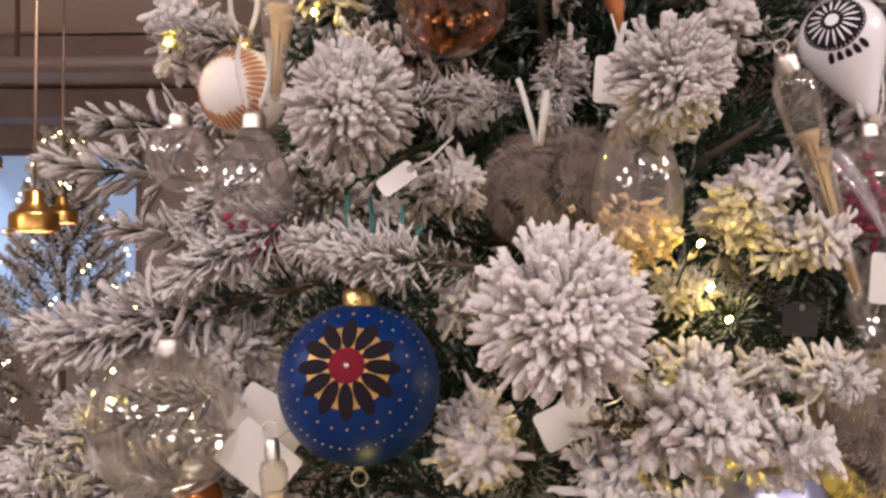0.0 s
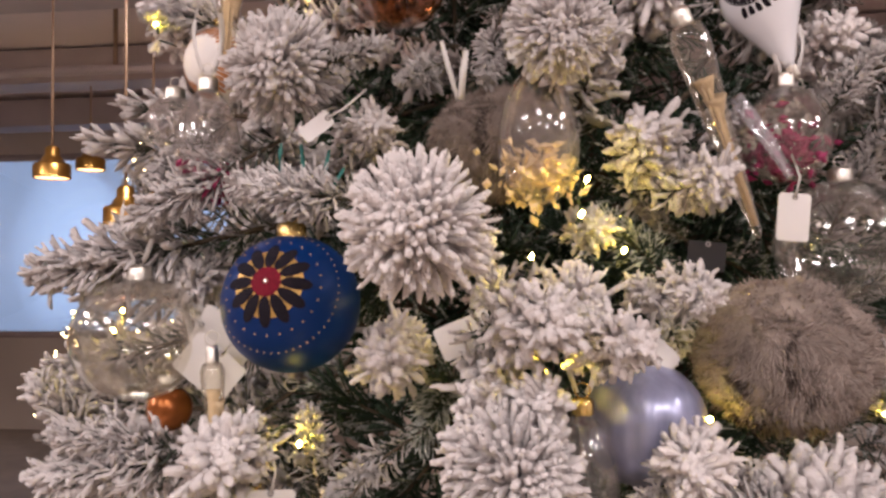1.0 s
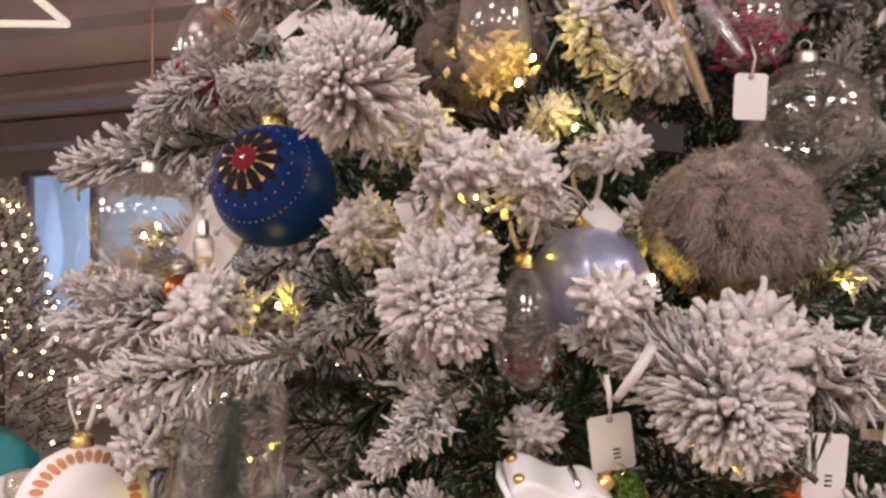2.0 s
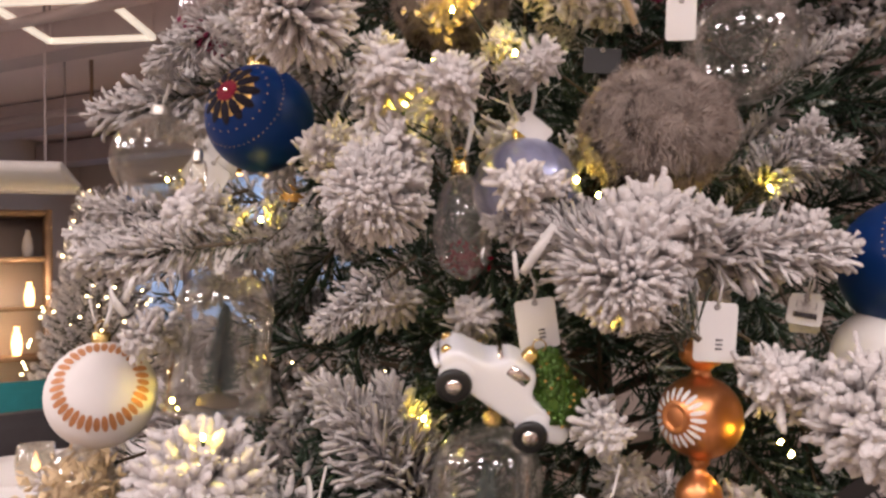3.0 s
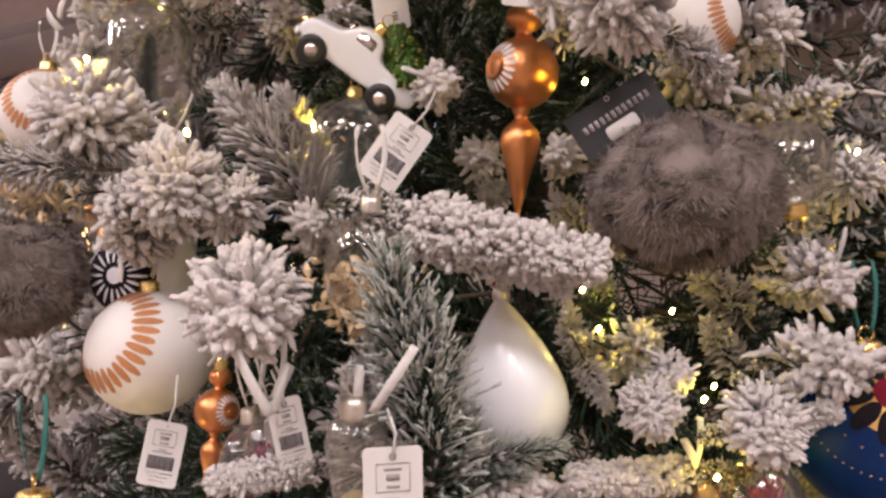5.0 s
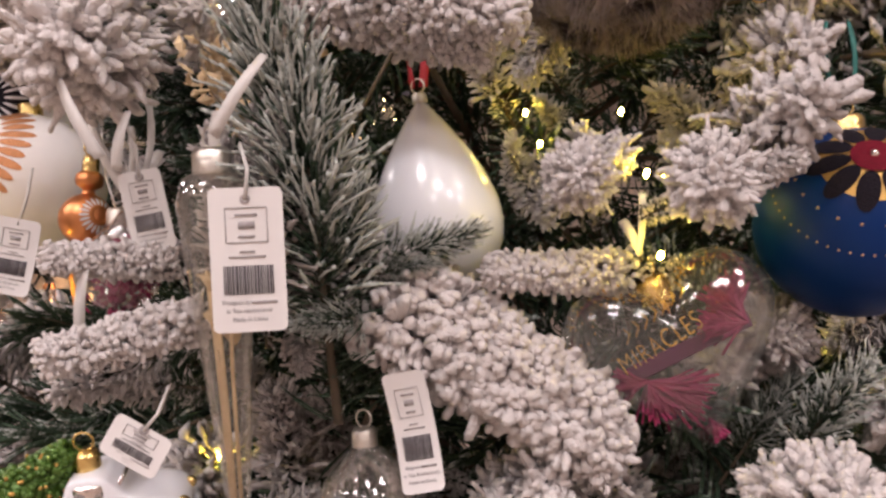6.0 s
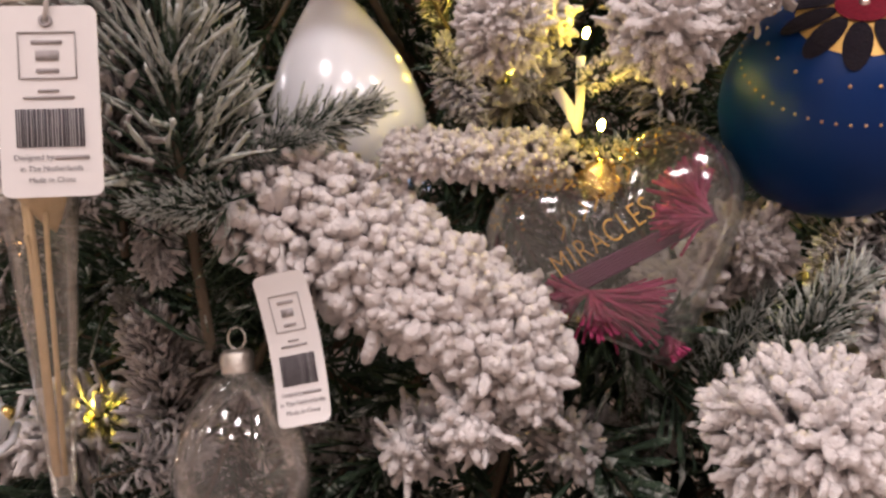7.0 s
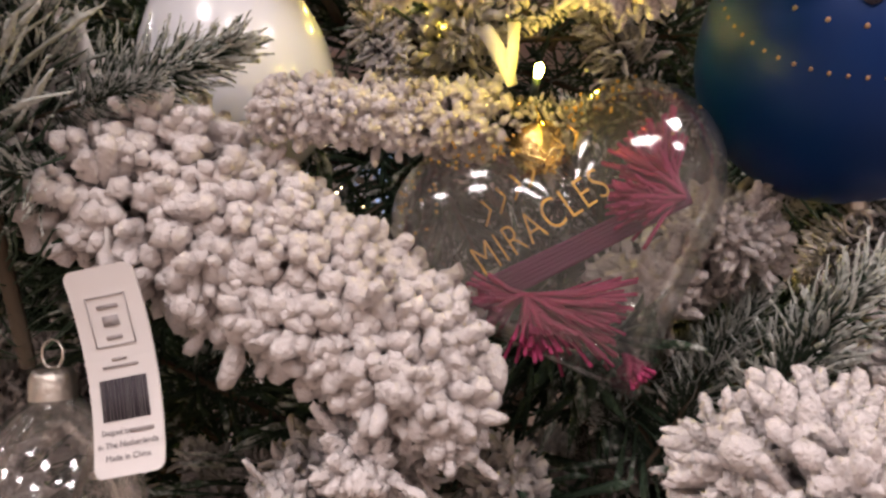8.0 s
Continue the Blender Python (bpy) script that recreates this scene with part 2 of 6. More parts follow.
def slab(w, h, d, bm=None, m=None, bevel=0.0, corner=0.0):
    """A plate w by h, d thick, with rounded corners; it lies in x and y, centred."""
    bm = bm or bmesh.new()
    c = max(corner, 1e-5)
    pts = []
    for cx, cy, a0 in ((w / 2 - c, h / 2 - c, 0), (-w / 2 + c, h / 2 - c, 90), (-w / 2 + c, -h / 2 + c, 180), (w / 2 - c, -h / 2 + c, 270)):
        for k in range(5 if corner else 1):
            a = radians(a0 + (k * 22.5 if corner else 45))
            q = c if corner else 0
            pts.append((cx + q * math.cos(a), cy + q * math.sin(a)))
    lo = [bm.verts.new((x, y, -d / 2)) for x, y in pts]
    hi = [bm.verts.new((x, y, d / 2)) for x, y in pts]
    bm.faces.new(lo[::-1])
    bm.faces.new(hi)
    n = len(pts)
    for i in range(n):
        bm.faces.new((lo[i], lo[(i + 1) % n], hi[(i + 1) % n], hi[i]))
    if m is not None:
        bmesh.ops.transform(bm, matrix=m, verts=lo + hi)
    return bm


def box(sx, sy, sz, m=None, bm=None):
    return slab(sx, sy, sz, bm, m)


# ---------------------------------------------------------------- the tree's branch tips
def needles(name, length, count, nl, a0, a1, rad, flock, seed, back=0.12, curl=0.15, blob=0.0, sides=4, mats=None, taper=0.35, lod=0, even=0.4, rough=0.30, lump=0.34, knob=False):
    """A branch tip along z: a stem with flocked needles that lean forward; one mesh."""
    rng = np.random.default_rng(seed)
    us = np.array([0.0, 0.26, 0.44, 0.62, 0.80, 0.965])
    prof = np.array([0.34, 0.66, 1.00, 1.02 + 0.3 * blob, 1.16 + 0.8 * blob, 0.86 + 0.8 * blob])
    if blob > 0.4 and not lod:
        us = np.array([0.0, 0.40, 0.58, 0.74, 0.89, 0.985])
        prof = np.array([0.36, 0.62, 0.85 + 0.45 * blob, 1.05 + blob, 1.05 + blob, 0.70 + 0.70 * blob])
    if knob:
        us = np.array([0.0, 0.50, 0.66, 0.78, 0.90, 0.985])
        prof = np.array([0.45, 0.85, 1.0 + 0.5 * blob, 1.15 + blob, 1.10 + blob, 0.62 + 0.7 * blob])
    if lod:
        pick = [0, 2, 4, 5] if lod == 1 else [0, 4]
        us, prof = us[pick], prof[pick]
    nr = len(us)
    verts, faces, attr, matid = [], [], [], []

    def strand(base, d, ln, r, fl):
        d = d / np.linalg.norm(d)
        a = np.cross(d, (0.3, 0.5, 0.81))
        a /= np.linalg.norm(a)
        b = np.cross(d, a)
        bend = (a * rng.normal() + b * rng.normal()) * curl * ln
        kink = (a * rng.normal() + b * rng.normal()) * 0.035 * ln
        o = len(verts)
        jit = 1 + lump * rng.normal(size=nr)
        for u, pr, j in zip(us, prof, jit):
            c = base + d * (ln * u) + bend * u * u + kink * math.sin(u * 4.0)
            for k in range(sides):
                t = 2 * math.pi * k / sides + u
                rr = r * pr * max(0.5, min(1.6, j)) * (1 + rough * max(-1.6, min(1.6, rng.normal())))
                verts.append(c + rr * (math.cos(t) * a + math.sin(t) * b))
                attr.append(min(1.0, fl * (0.08 + 1.15 * u)))
        c = base + d * (ln * 1.02) + bend
        verts.append(c)
        attr.append(fl)
        for q in range(nr - 1):
            for k in range(sides):
                k2 = (k + 1) % sides
                faces.append((o + q * sides + k, o + q * sides + k2, o + q * sides + sides + k2, o + q * sides + sides + k))
                matid.append(0)
        for k in range(sides):
            faces.append((o + (nr - 1) * sides + k, o + (nr - 1) * sides + (k + 1) % sides, o + nr * sides))
            matid.append(0)

    for i in range(count):
        s = (i + rng.random()) / count
        s = s ** 0.85
        phi = i * 2.39996 + rng.normal() * 0.25
        a = radians(a0 + (a1 - a0) * s) + rng.normal() * 0.16
        base = np.array((rng.normal() * 0.0012, rng.normal() * 0.0012, s * length))
        d = np.array((math.sin(a) * math.cos(phi), math.sin(a) * math.sin(phi), math.cos(a)))
        ln = nl * (1 - taper * s) * (1.0 - even * 0.55 + even * rng.random())
        strand(base, d, ln, rad * (0.75 + 0.5 * rng.random()), flock * (0.75 + 0.4 * rng.random()))
    # sparse needles on the older wood behind
    for i in range(int(count * 0.22)):
        s = -rng.random() * back
        phi = rng.random() * 6.283
        d = np.array((math.sin(1.0) * math.cos(phi), math.sin(1.0) * math.sin(phi), math.cos(1.0)))
        strand(np.array((0, 0, s)), d, nl * 0.75, rad * 0.55, flock * 0.35)
    o = len(verts)
    for z, r in ((-back, 0.0026), (0, 0.002), (length, 0.001)):
        for k in range(5):
            verts.append(np.array((r * math.cos(k * 1.2566), r * math.sin(k * 1.2566), z)))
            attr.append(0)
    for q in range(2):
        for k in range(5):
            faces.append((o + q * 5 + k, o + q * 5 + (k + 1) % 5, o + q * 5 + 5 + (k + 1) % 5, o + q * 5 + 5 + k))
            matid.append(1)
    me = bpy.data.meshes.new(name)
    me.from_pydata([tuple(v) for v in verts], [], faces)
    me.polygons.foreach_set("use_smooth", [True] * len(faces))
    for m in mats or (M_FLOCK, M_BARK):
        me.materials.append(m)
    me.polygons.foreach_set("material_index", matid)
    at = me.attributes.new("flock", "FLOAT", "POINT")
    at.data.foreach_set("value", attr)
    me.update()
    return me


KINDS = {
    "pom": [needles("branch_tip", 0.030, 400, 0.046, 110, 3, 0.0018, 1.0, 10 + i, taper=0.06, back=0.06, curl=0.13, even=0.18, blob=0.35, sides=5, rough=0.22, lump=0.22) for i in range(3)],
    "mop": [needles("branch_tip", 0.032, 360, 0.036, 110, 3, 0.0018, 1.0, 15 + i, taper=0.03, back=0.06, curl=0.26, blob=0.8, even=0.24, sides=5, rough=0.18, lump=0.22, knob=True) for i in range(2)],
    "brush": [needles("branch_tip", 0.085, 255, 0.036, 66, 16, 0.0016, 0.9, 20 + i, back=0.06, curl=0.22, sides=3, blob=0.4) for i in range(3)],
    "fan": [needles("branch_tip", 0.110, 360, 0.056, 60, 12, 0.0017, 0.9, 60 + i, back=0.06, taper=0.45, sides=3, blob=0.25) for i in range(2)],
    "tuft": [needles("branch_tip", 0.042, 190, 0.024, 98, 6, 0.0019, 0.95, 30 + i, curl=0.42, blob=0.85, back=0.05, sides=4, even=0.5, lump=0.25, rough=0.2, taper=0.2, knob=True) for i in range(4)],
    "club": [needles("branch_tip", 0.108, 1120, 0.0205, 68, 36, 0.00124, 1.0, 40 + i, blob=1.05, curl=0.16, taper=0.12, back=0.05, even=0.24, sides=5, rough=0.15, lump=0.2, knob=True) for i in range(2)],
    "pine": [needles("branch_tip", 0.10, 300, 0.046, 55, 14, 0.0008, 0.75, 50 + i, curl=0.12, mats=(M_PINE, M_BARK), back=0.06, sides=3) for i in range(2)],
    "brush_fill": [needles("branch_tip", 0.085, 125, 0.036, 66, 16, 0.0022, 0.9, 70 + i, back=0.06, curl=0.25, sides=3, lod=1, blob=0.35) for i in range(3)],
    "tuft_fill": [needles("branch_tip", 0.042, 100, 0.026, 98, 6, 0.0027, 0.95, 75 + i, curl=0.55, blob=0.6, back=0.05, sides=3, lod=1, even=0.6) for i in range(3)],
    # inner tips: sparser snow, lowered further to paint in the shade of gaps
    "inner": [needles("branch_tip", 0.11, 68, 0.050, 65, 14, 0.0015, 0.36, 80 + i, back=0.08, curl=0.2, sides=3, lod=2, mats=(M_PINE, M_BARK)) for i in range(2)],
    "far": [needles("branch_tip", 0.085, 45, 0.040, 66, 16, 0.0026, 0.8, 85, back=0.04, sides=3, lod=2)],
}
AXIS = Vector((0.15, 0.98, 0.0))
tree = thing("christmas_tree", pose(AXIS.x, AXIS.y, 0), "tall artificial fir tree flocked with white snow, hung with baubles", "christmas tree")
inv_tree = tree.matrix_world.inverted()
tip_count = [0]


def tip(kind, p, d, k=1.0, spin=None):
    """One flocked branch tip, rooted at p, pointing along d."""
    rng = random.Random(tip_count[0])
    tip_count[0] += 1
    me = KINDS[kind][rng.randrange(len(KINDS[kind]))]
    m = inv_tree @ toward(p, d) @ pose(0, 0, 0, 0, 0, rng.uniform(0, 360)) @ Matrix.Diagonal((k, k, k, 1))
    if tip_count[0] > 300:
        REST.append((me, m))
        return None
    ob = new("branch_tip", me)
    ob.parent = tree
    ob.matrix_basis = m
    return ob


REST = []


def join_rest(name, parent, label):
    """All further branch tips of the tree, too many to count, as one mesh."""
    cache, blocks = {}, []
    for me, m in REST:
        if me.name not in cache:
            nv, nl, nf = len(me.vertices), len(me.loops), len(me.polygons)
            co, lv, ls, mi, fl = (np.empty(nv * 3, np.float32), np.empty(nl, np.int32), np.empty(nf, np.int32), np.empty(nf, np.int32), np.empty(nv, np.float32))
            me.vertices.foreach_get("co", co)
            me.loops.foreach_get("vertex_index", lv)
            me.polygons.foreach_get("loop_start", ls)
            me.polygons.foreach_get("material_index", mi)
            me.attributes["flock"].data.foreach_get("value", fl)
            if me.materials[0] == M_PINE:
                mi = np.where(mi == 0, 2, mi)
            cache[me.name] = (co.reshape(-1, 3), lv, ls, mi, fl)
        blocks.append((cache[me.name], np.array(m, np.float32)))
    cos, lvs, lss, mis, fls, v0, l0 = [], [], [], [], [], 0, 0
    for (co, lv, ls, mi, fl), m in blocks:
        cos.append(co @ m[:3, :3].T + m[:3, 3])
        lvs.append(lv + v0)
        lss.append(ls + l0)
        mis.append(mi)
        fls.append(fl)
        v0 += len(co)
        l0 += len(lv)
    big = bpy.data.meshes.new(name)
    big.vertices.add(v0)
    big.vertices.foreach_set("co", np.concatenate(cos).ravel())
    big.loops.add(l0)
    big.loops.foreach_set("vertex_index", np.concatenate(lvs))
    starts = np.concatenate(lss)
    big.polygons.add(len(starts))
    big.polygons.foreach_set("loop_start", starts)
    for mt in (M_FLOCK, M_BARK, M_PINE):
        big.materials.append(mt)
    big.polygons.foreach_set("material_index", np.concatenate(mis))
    big.polygons.foreach_set("use_smooth", np.ones(len(starts), bool))
    big.attributes.new("flock", "FLOAT", "POINT").data.foreach_set("value", np.concatenate(fls))
    big.update(calc_edges=True)
    ob = new(name, big)
    ob.parent = parent
    return tagged(ob, label, kind="stuff")


# ---------------------------------------------------------------- baubles and tags
UP = Vector((0, 0, 1))


def patch(bm, pole, r, off_t, off_p, a, b, rings=3, segs=16, lift=1.012):
    """A painted spot on a ball: a small disc, a by b, off_t from the pole along off_p (radians), bent to the ball."""
    vs = [[None] * segs for _ in range(rings)]

    def at(u, v):
        w = Vector((math.sin(off_t + u) * math.cos(v), math.sin(v), math.cos(off_t + u) * math.cos(v)))
        w.rotate(Euler((0, 0, off_p)))
        return w * (r * lift)

    c = bm.verts.new(at(0, 0))
    for i in range(rings):
        for k in range(segs):
            q = (i + 1) / rings
            t = 2 * math.pi * k / segs
            vs[i][k] = bm.verts.new(at(a * q * math.cos(t), b * q * math.sin(t)))
    for k in range(segs):
        k2 = (k + 1) % segs
        bm.faces.new((c, vs[0][k], vs[0][k2]))
        for i in range(rings - 1):
            bm.faces.new((vs[i][k], vs[i + 1][k], vs[i + 1][k2], vs[i][k2]))
    return bm


def cap(parent, d, at, r=0.008, material=None, h=0.009):
    """A crimped metal cap with its wire loop, at distance `at` along d."""
    d = Vector(d).normalized()
    m = toward(d * at, d)
    bm = bmesh.new()
    segs = 20
    lathe([(r * 1.02, -0.001), (r * 1.0, h * 0.75), (r * 0.85, h), (0, h * 1.05)], segs, bm)
    for v in bm.verts:
        q = round(math.atan2(v.co.y, v.co.x) / (2 * math.pi / segs))
        if v.co.z < h * 0.8:
            v.co.x *= 1 + 0.05 * (q % 2)
            v.co.y *= 1 + 0.05 * (q % 2)
    bmesh.ops.transform(bm, matrix=m, verts=bm.verts)
    c = part("cap", bm, material or M_CAP, parent, "crimped metal cap")
    pts = [m @ Vector((0.005 * math.sin(a), 0, h + 0.005 - 0.005 * math.cos(a))) for a in [i * 0.6283 for i in range(11)]]
    part("loop", tube(pts, 0.0006, 5), material or M_CAP, parent)
    return c


def local(ob, v):
    return ob.matrix_world.to_3x3().inverted() @ Vector(v)


def hanger(parent, start, rise, material, w=0.0035, sway=0.01, seed=0):
    """A flat ribbon loop from the cap up into the branches (world offsets)."""
    rng = random.Random(seed)
    bm = bmesh.new()
    inv = parent.matrix_world.inverted()
    for side in (-1, 1):
        prev = None
        for i in range(9):
            u = i / 8
            c = Vector(start) + Vector((side * (0.004 + sway * math.sin(u * 2.6)), 0.004 * u * side, rise * u))
            tw = 0.5 * side + u * rng.uniform(-0.7, 0.7)
            e = Vector((math.cos(tw), math.sin(tw), 0)) * w / 2
            q = (bm.verts.new(inv @ (c - e)), bm.verts.new(inv @ (c + e)))
            if prev:
                bm.faces.new((prev[0], prev[1], q[1], q[0]))
            prev = q
    ob = part("ribbon", bm, material, parent)
    sol = ob.modifiers.new("thickness", "SOLIDIFY")
    sol.thickness = 0.0004
    return ob


def blue_bauble(p, pole, r, petals=10, up=(0, 0, 1), rise=0.05, ribbon=True):
    ob = thing("bauble", toward(p, pole), "deep blue matt glass ball with dark flower and gold dots", "bauble", "blue flower baubles")
    part("ball", ball(r, 48, 28), M_BLUE, ob, "deep blue matt glass")
    bm = bmesh.new()
    patch(bm, None, r, 0, 0, 0.50, 0.50, 5, 40, 1.004)
    part("flower_ground", bm, M_GOLD, ob, "gold painted disc")
    for i in range(petals):
        bm = bmesh.new()
        patch(bm, None, r, 0.41, 2 * math.pi * i / petals, 0.215, 1.06 / petals, 3, 16, 1.014)
        part("petal", bm, M_PETAL, ob)
    bm = bmesh.new()
    patch(bm, None, r, 0, 0, 0.205, 0.205, 3, 24, 1.024)
    part("flower_centre", bm, M_RED, ob, "crimson glitter centre")
    bm = ball(r * 0.045, 10, 6, 1, None, pose(0, 0, r * 1.02))
    part("bead", bm, M_CHROME, ob)
    bm = bmesh.new()
    for n, t, s in ((petals * 2, 0.74, 0.017), (52, 1.03, 0.014)):
        for i in range(n):
            a = 2 * math.pi * i / n
            ball(r * s, 6, 4, 1, bm, pose(r * math.sin(t) * math.cos(a), r * math.sin(t) * math.sin(a), r * math.cos(t)))
    part("dot_ring", bm, M_DOT, ob, "gold dots in two rings")
    u = local(ob, up)
    cap(ob, u, r * 0.985, 0.010)
    cap(ob, -u, r * 0.985, 0.003, M_SILCAP, 0.004)
    if ribbon:
        hanger(ob, Vector(p) + Vector(up) * (r + 0.015), rise, M_TEAL, 0.003, 0.004, 3)
    return ob


def ray_bauble(p, pole, r, rays=40, up=(0, 0, 1), rise=0.04, inner=0.74, outer=1.16):
    ob = thing("bauble", toward(p, pole), "white ball with ring of copper glitter strokes", "bauble", "white and copper baubles")
    part("ball", ball(r, 48, 28), M_WHITEMATT, ob)
    for i in range(rays):
        bm = bmesh.new()
        patch(bm, None, r, (inner + outer) / 2, 2 * math.pi * i / rays, (outer - inner) / 2 * (0.85 + 0.3 * ((i * 7) % 5) / 5), 0.54 * 2 * math.pi * math.sin(inner) / rays, 2, 10, 1.010)
        part("stroke", bm, M_COPPERPAINT, ob)
    cap(ob, local(ob, up), r * 0.985, 0.008)
    hanger(ob, Vector(p) + Vector(up) * (r + 0.012), rise, M_RIBBON, 0.004, 0.006, 5)
    return ob


def medal_drop(p, pole, r, lean=(0, 0, 1)):
    """A white porcelain drop with a black and white rosette."""
    ob = thing("bauble", toward(p, lean, pole), "white drop bauble with black filigree rosette", "bauble", "black rosette drops")
    prof = [(r * math.sin(a) * (1.0 if a > 1.57 else 1.0), -r * math.cos(a)) for a in [i * math.pi / 24 for i in range(15)]]
    prof += [(r * 0.86, r * 0.55), (r * 0.62, r * 1.0), (r * 0.40, r * 1.45), (r * 0.22, r * 1.85), (r * 0.12, r * 2.1), (0, r * 2.12)]
    part("body", lathe([(0, -r)] + prof[1:], 40), M_WHITE, ob)
    inv = ob.matrix_world.to_3x3().inverted()
    d = (inv @ Vector(pole)).normalized()
    m = toward((0, 0, 0), d).to_3x3().to_4x4()

    def spot(name, t, ph, a, b, lift, mt, rings=3, segs=16):
        bm = bmesh.new()
        patch(bm, None, r, t, ph, a, b, rings, segs, lift)
        bmesh.ops.transform(bm, matrix=m, verts=bm.verts)
        return part(name, bm, mt, ob)

    spot("rosette", 0, 0, 0.74, 0.74, 1.012, M_PETAL, 5, 36)
    for i in range(18):
        spot("petal_line", 0.42, 2 * math.pi * i / 18, 0.19, 0.026, 1.022, M_WHITE, 1, 10)
    for i in range(40):
        spot("dot", 0.68, 2 * math.pi * i / 40, 0.018, 0.018, 1.022, M_WHITE, 1, 6)
    spot("rosette_centre", 0, 0, 0.15, 0.15, 1.024, M_WHITE, 2, 20)
    for i in range(5):
        spot("leaf", 0.93, 1.2 + i * 0.24, 0.17, 0.07, 1.014, M_PETAL, 2, 12)
    cap(ob, (0, 0, 1), r * 2.08, 0.006, M_SILCAP)
    hanger(ob, ob.matrix_world @ Vector((0, 0, r * 2.2)), 0.04, M_RIBBON, 0.004, 0.006, 9)
    return ob


def glass_ball(p, r, material, label, squash=1.0, up=(0, 0, 1), capmat=None, rise=0.05, ribbon=None, name="glass_bauble"):
    ob = thing(name, toward(p, up, (0, 1, 0)), label, "bauble")
    part("ball", ball(r, 40, 24, squash), material, ob)
    cap(ob, (0, 0, 1), r * squash * 0.985, 0.009, capmat or M_SILCAP)
    if "stars" in label:
        rr = random.Random(6)
        for i in range(46):
            v = Vector((rr.gauss(0, 1), rr.gauss(0, 1), rr.gauss(0, 1))).normalized()
            bm = bmesh.new()
            q = r * rr.uniform(0.02, 0.06)
            ring = [bm.verts.new(((q if n % 2 else q * 0.4) * math.cos(n * 0.6283), (q if n % 2 else q * 0.4) * math.sin(n * 0.6283), 0)) for n in range(10)]
            bm.faces.new(ring)
            bmesh.ops.transform(bm, matrix=toward(v * r * 1.004, v), verts=bm.verts)
            part("star", bm, M_WHITEMATT, ob, "white printed star")
    if ribbon:
        hanger(ob, Vector(p) + Vector(up) * (r * squash + 0.012), rise, ribbon, 0.004, 0.008, int(r * 9999))
    return ob


def pleated_ball(p, r, up=(0, 0, 1)):
    ob = thing("bauble", toward(p, up, (0, 1, 0)), "lilac silver pearl glass ball, softly pleated", "bauble")
    bm = ball(r, 60, 24)
    for v in bm.verts:
        a = math.atan2(v.co.y, v.co.x)
        q = 1 + 0.028 * abs(math.sin(a * 7))
        v.co.x *= q
        v.co.y *= q
    part("ball", bm, M_LILAC, ob)
    cap(ob, (0, 0, 1), r * 0.985, 0.009)
    hanger(ob, Vector(p) + Vector(up) * (r + 0.014), 0.04, M_RIBBON, 0.004, 0.006, 13)
    return ob


def fur_ball(p, r, material, squash=0.9, count=2600, seed=1, hair=0.0065, label="fluffy brown-grey faux fur ball"):
    ob = thing("fur_bauble", pose(*p), label, "bauble", "fur baubles")
    part("core", ball(r * 0.96, 32, 20, squash), material, ob)
    rng = np.random.default_rng(seed)
    verts, faces = [], []
    count *= 4
    for i in range(count):
        z = 1 - 2 * (i + 0.5) / count
        a = i * 2.39996
        q = math.sqrt(1 - z * z)
        n = np.array((q * math.cos(a), q * math.sin(a), z))
        clump = noise.noise_vector(Vector(n) * 3.0 + Vector((seed, 0, 0)))
        d = n * 0.30 + np.array((clump.x, clump.y, clump.z)) * 1.3 + rng.normal(size=3) * 0.30 + np.array((0, 0, -0.45))
        d /= np.linalg.norm(d)
        b = n * r * 0.93 * np.array((1, 1, squash))
        s = np.cross(d, n)
        s = s / (np.linalg.norm(s) + 1e-6)
        ln = hair * (0.6 + 0.9 * rng.random())
        w = 0.00035 + 0.0003 * rng.random()
        o = len(verts)
        mid = b + n * ln * 0.35 + d * ln * 0.3
        end = b + n * ln * 0.35 + d * ln
        verts += [b - s * w, b + s * w, b + n * w, mid - s * w, mid + s * w, mid + n * w, end]
        for k in range(3):
            k2 = (k + 1) % 3
            faces += [(o + k, o + k2, o + 3 + k2, o + 3 + k), (o + 3 + k, o + 3 + k2, o + 6)]
    me = bpy.data.meshes.new("fur")
    me.from_pydata([tuple(v) for v in verts], [], faces)
    part("fur", me, material, ob)
    return ob


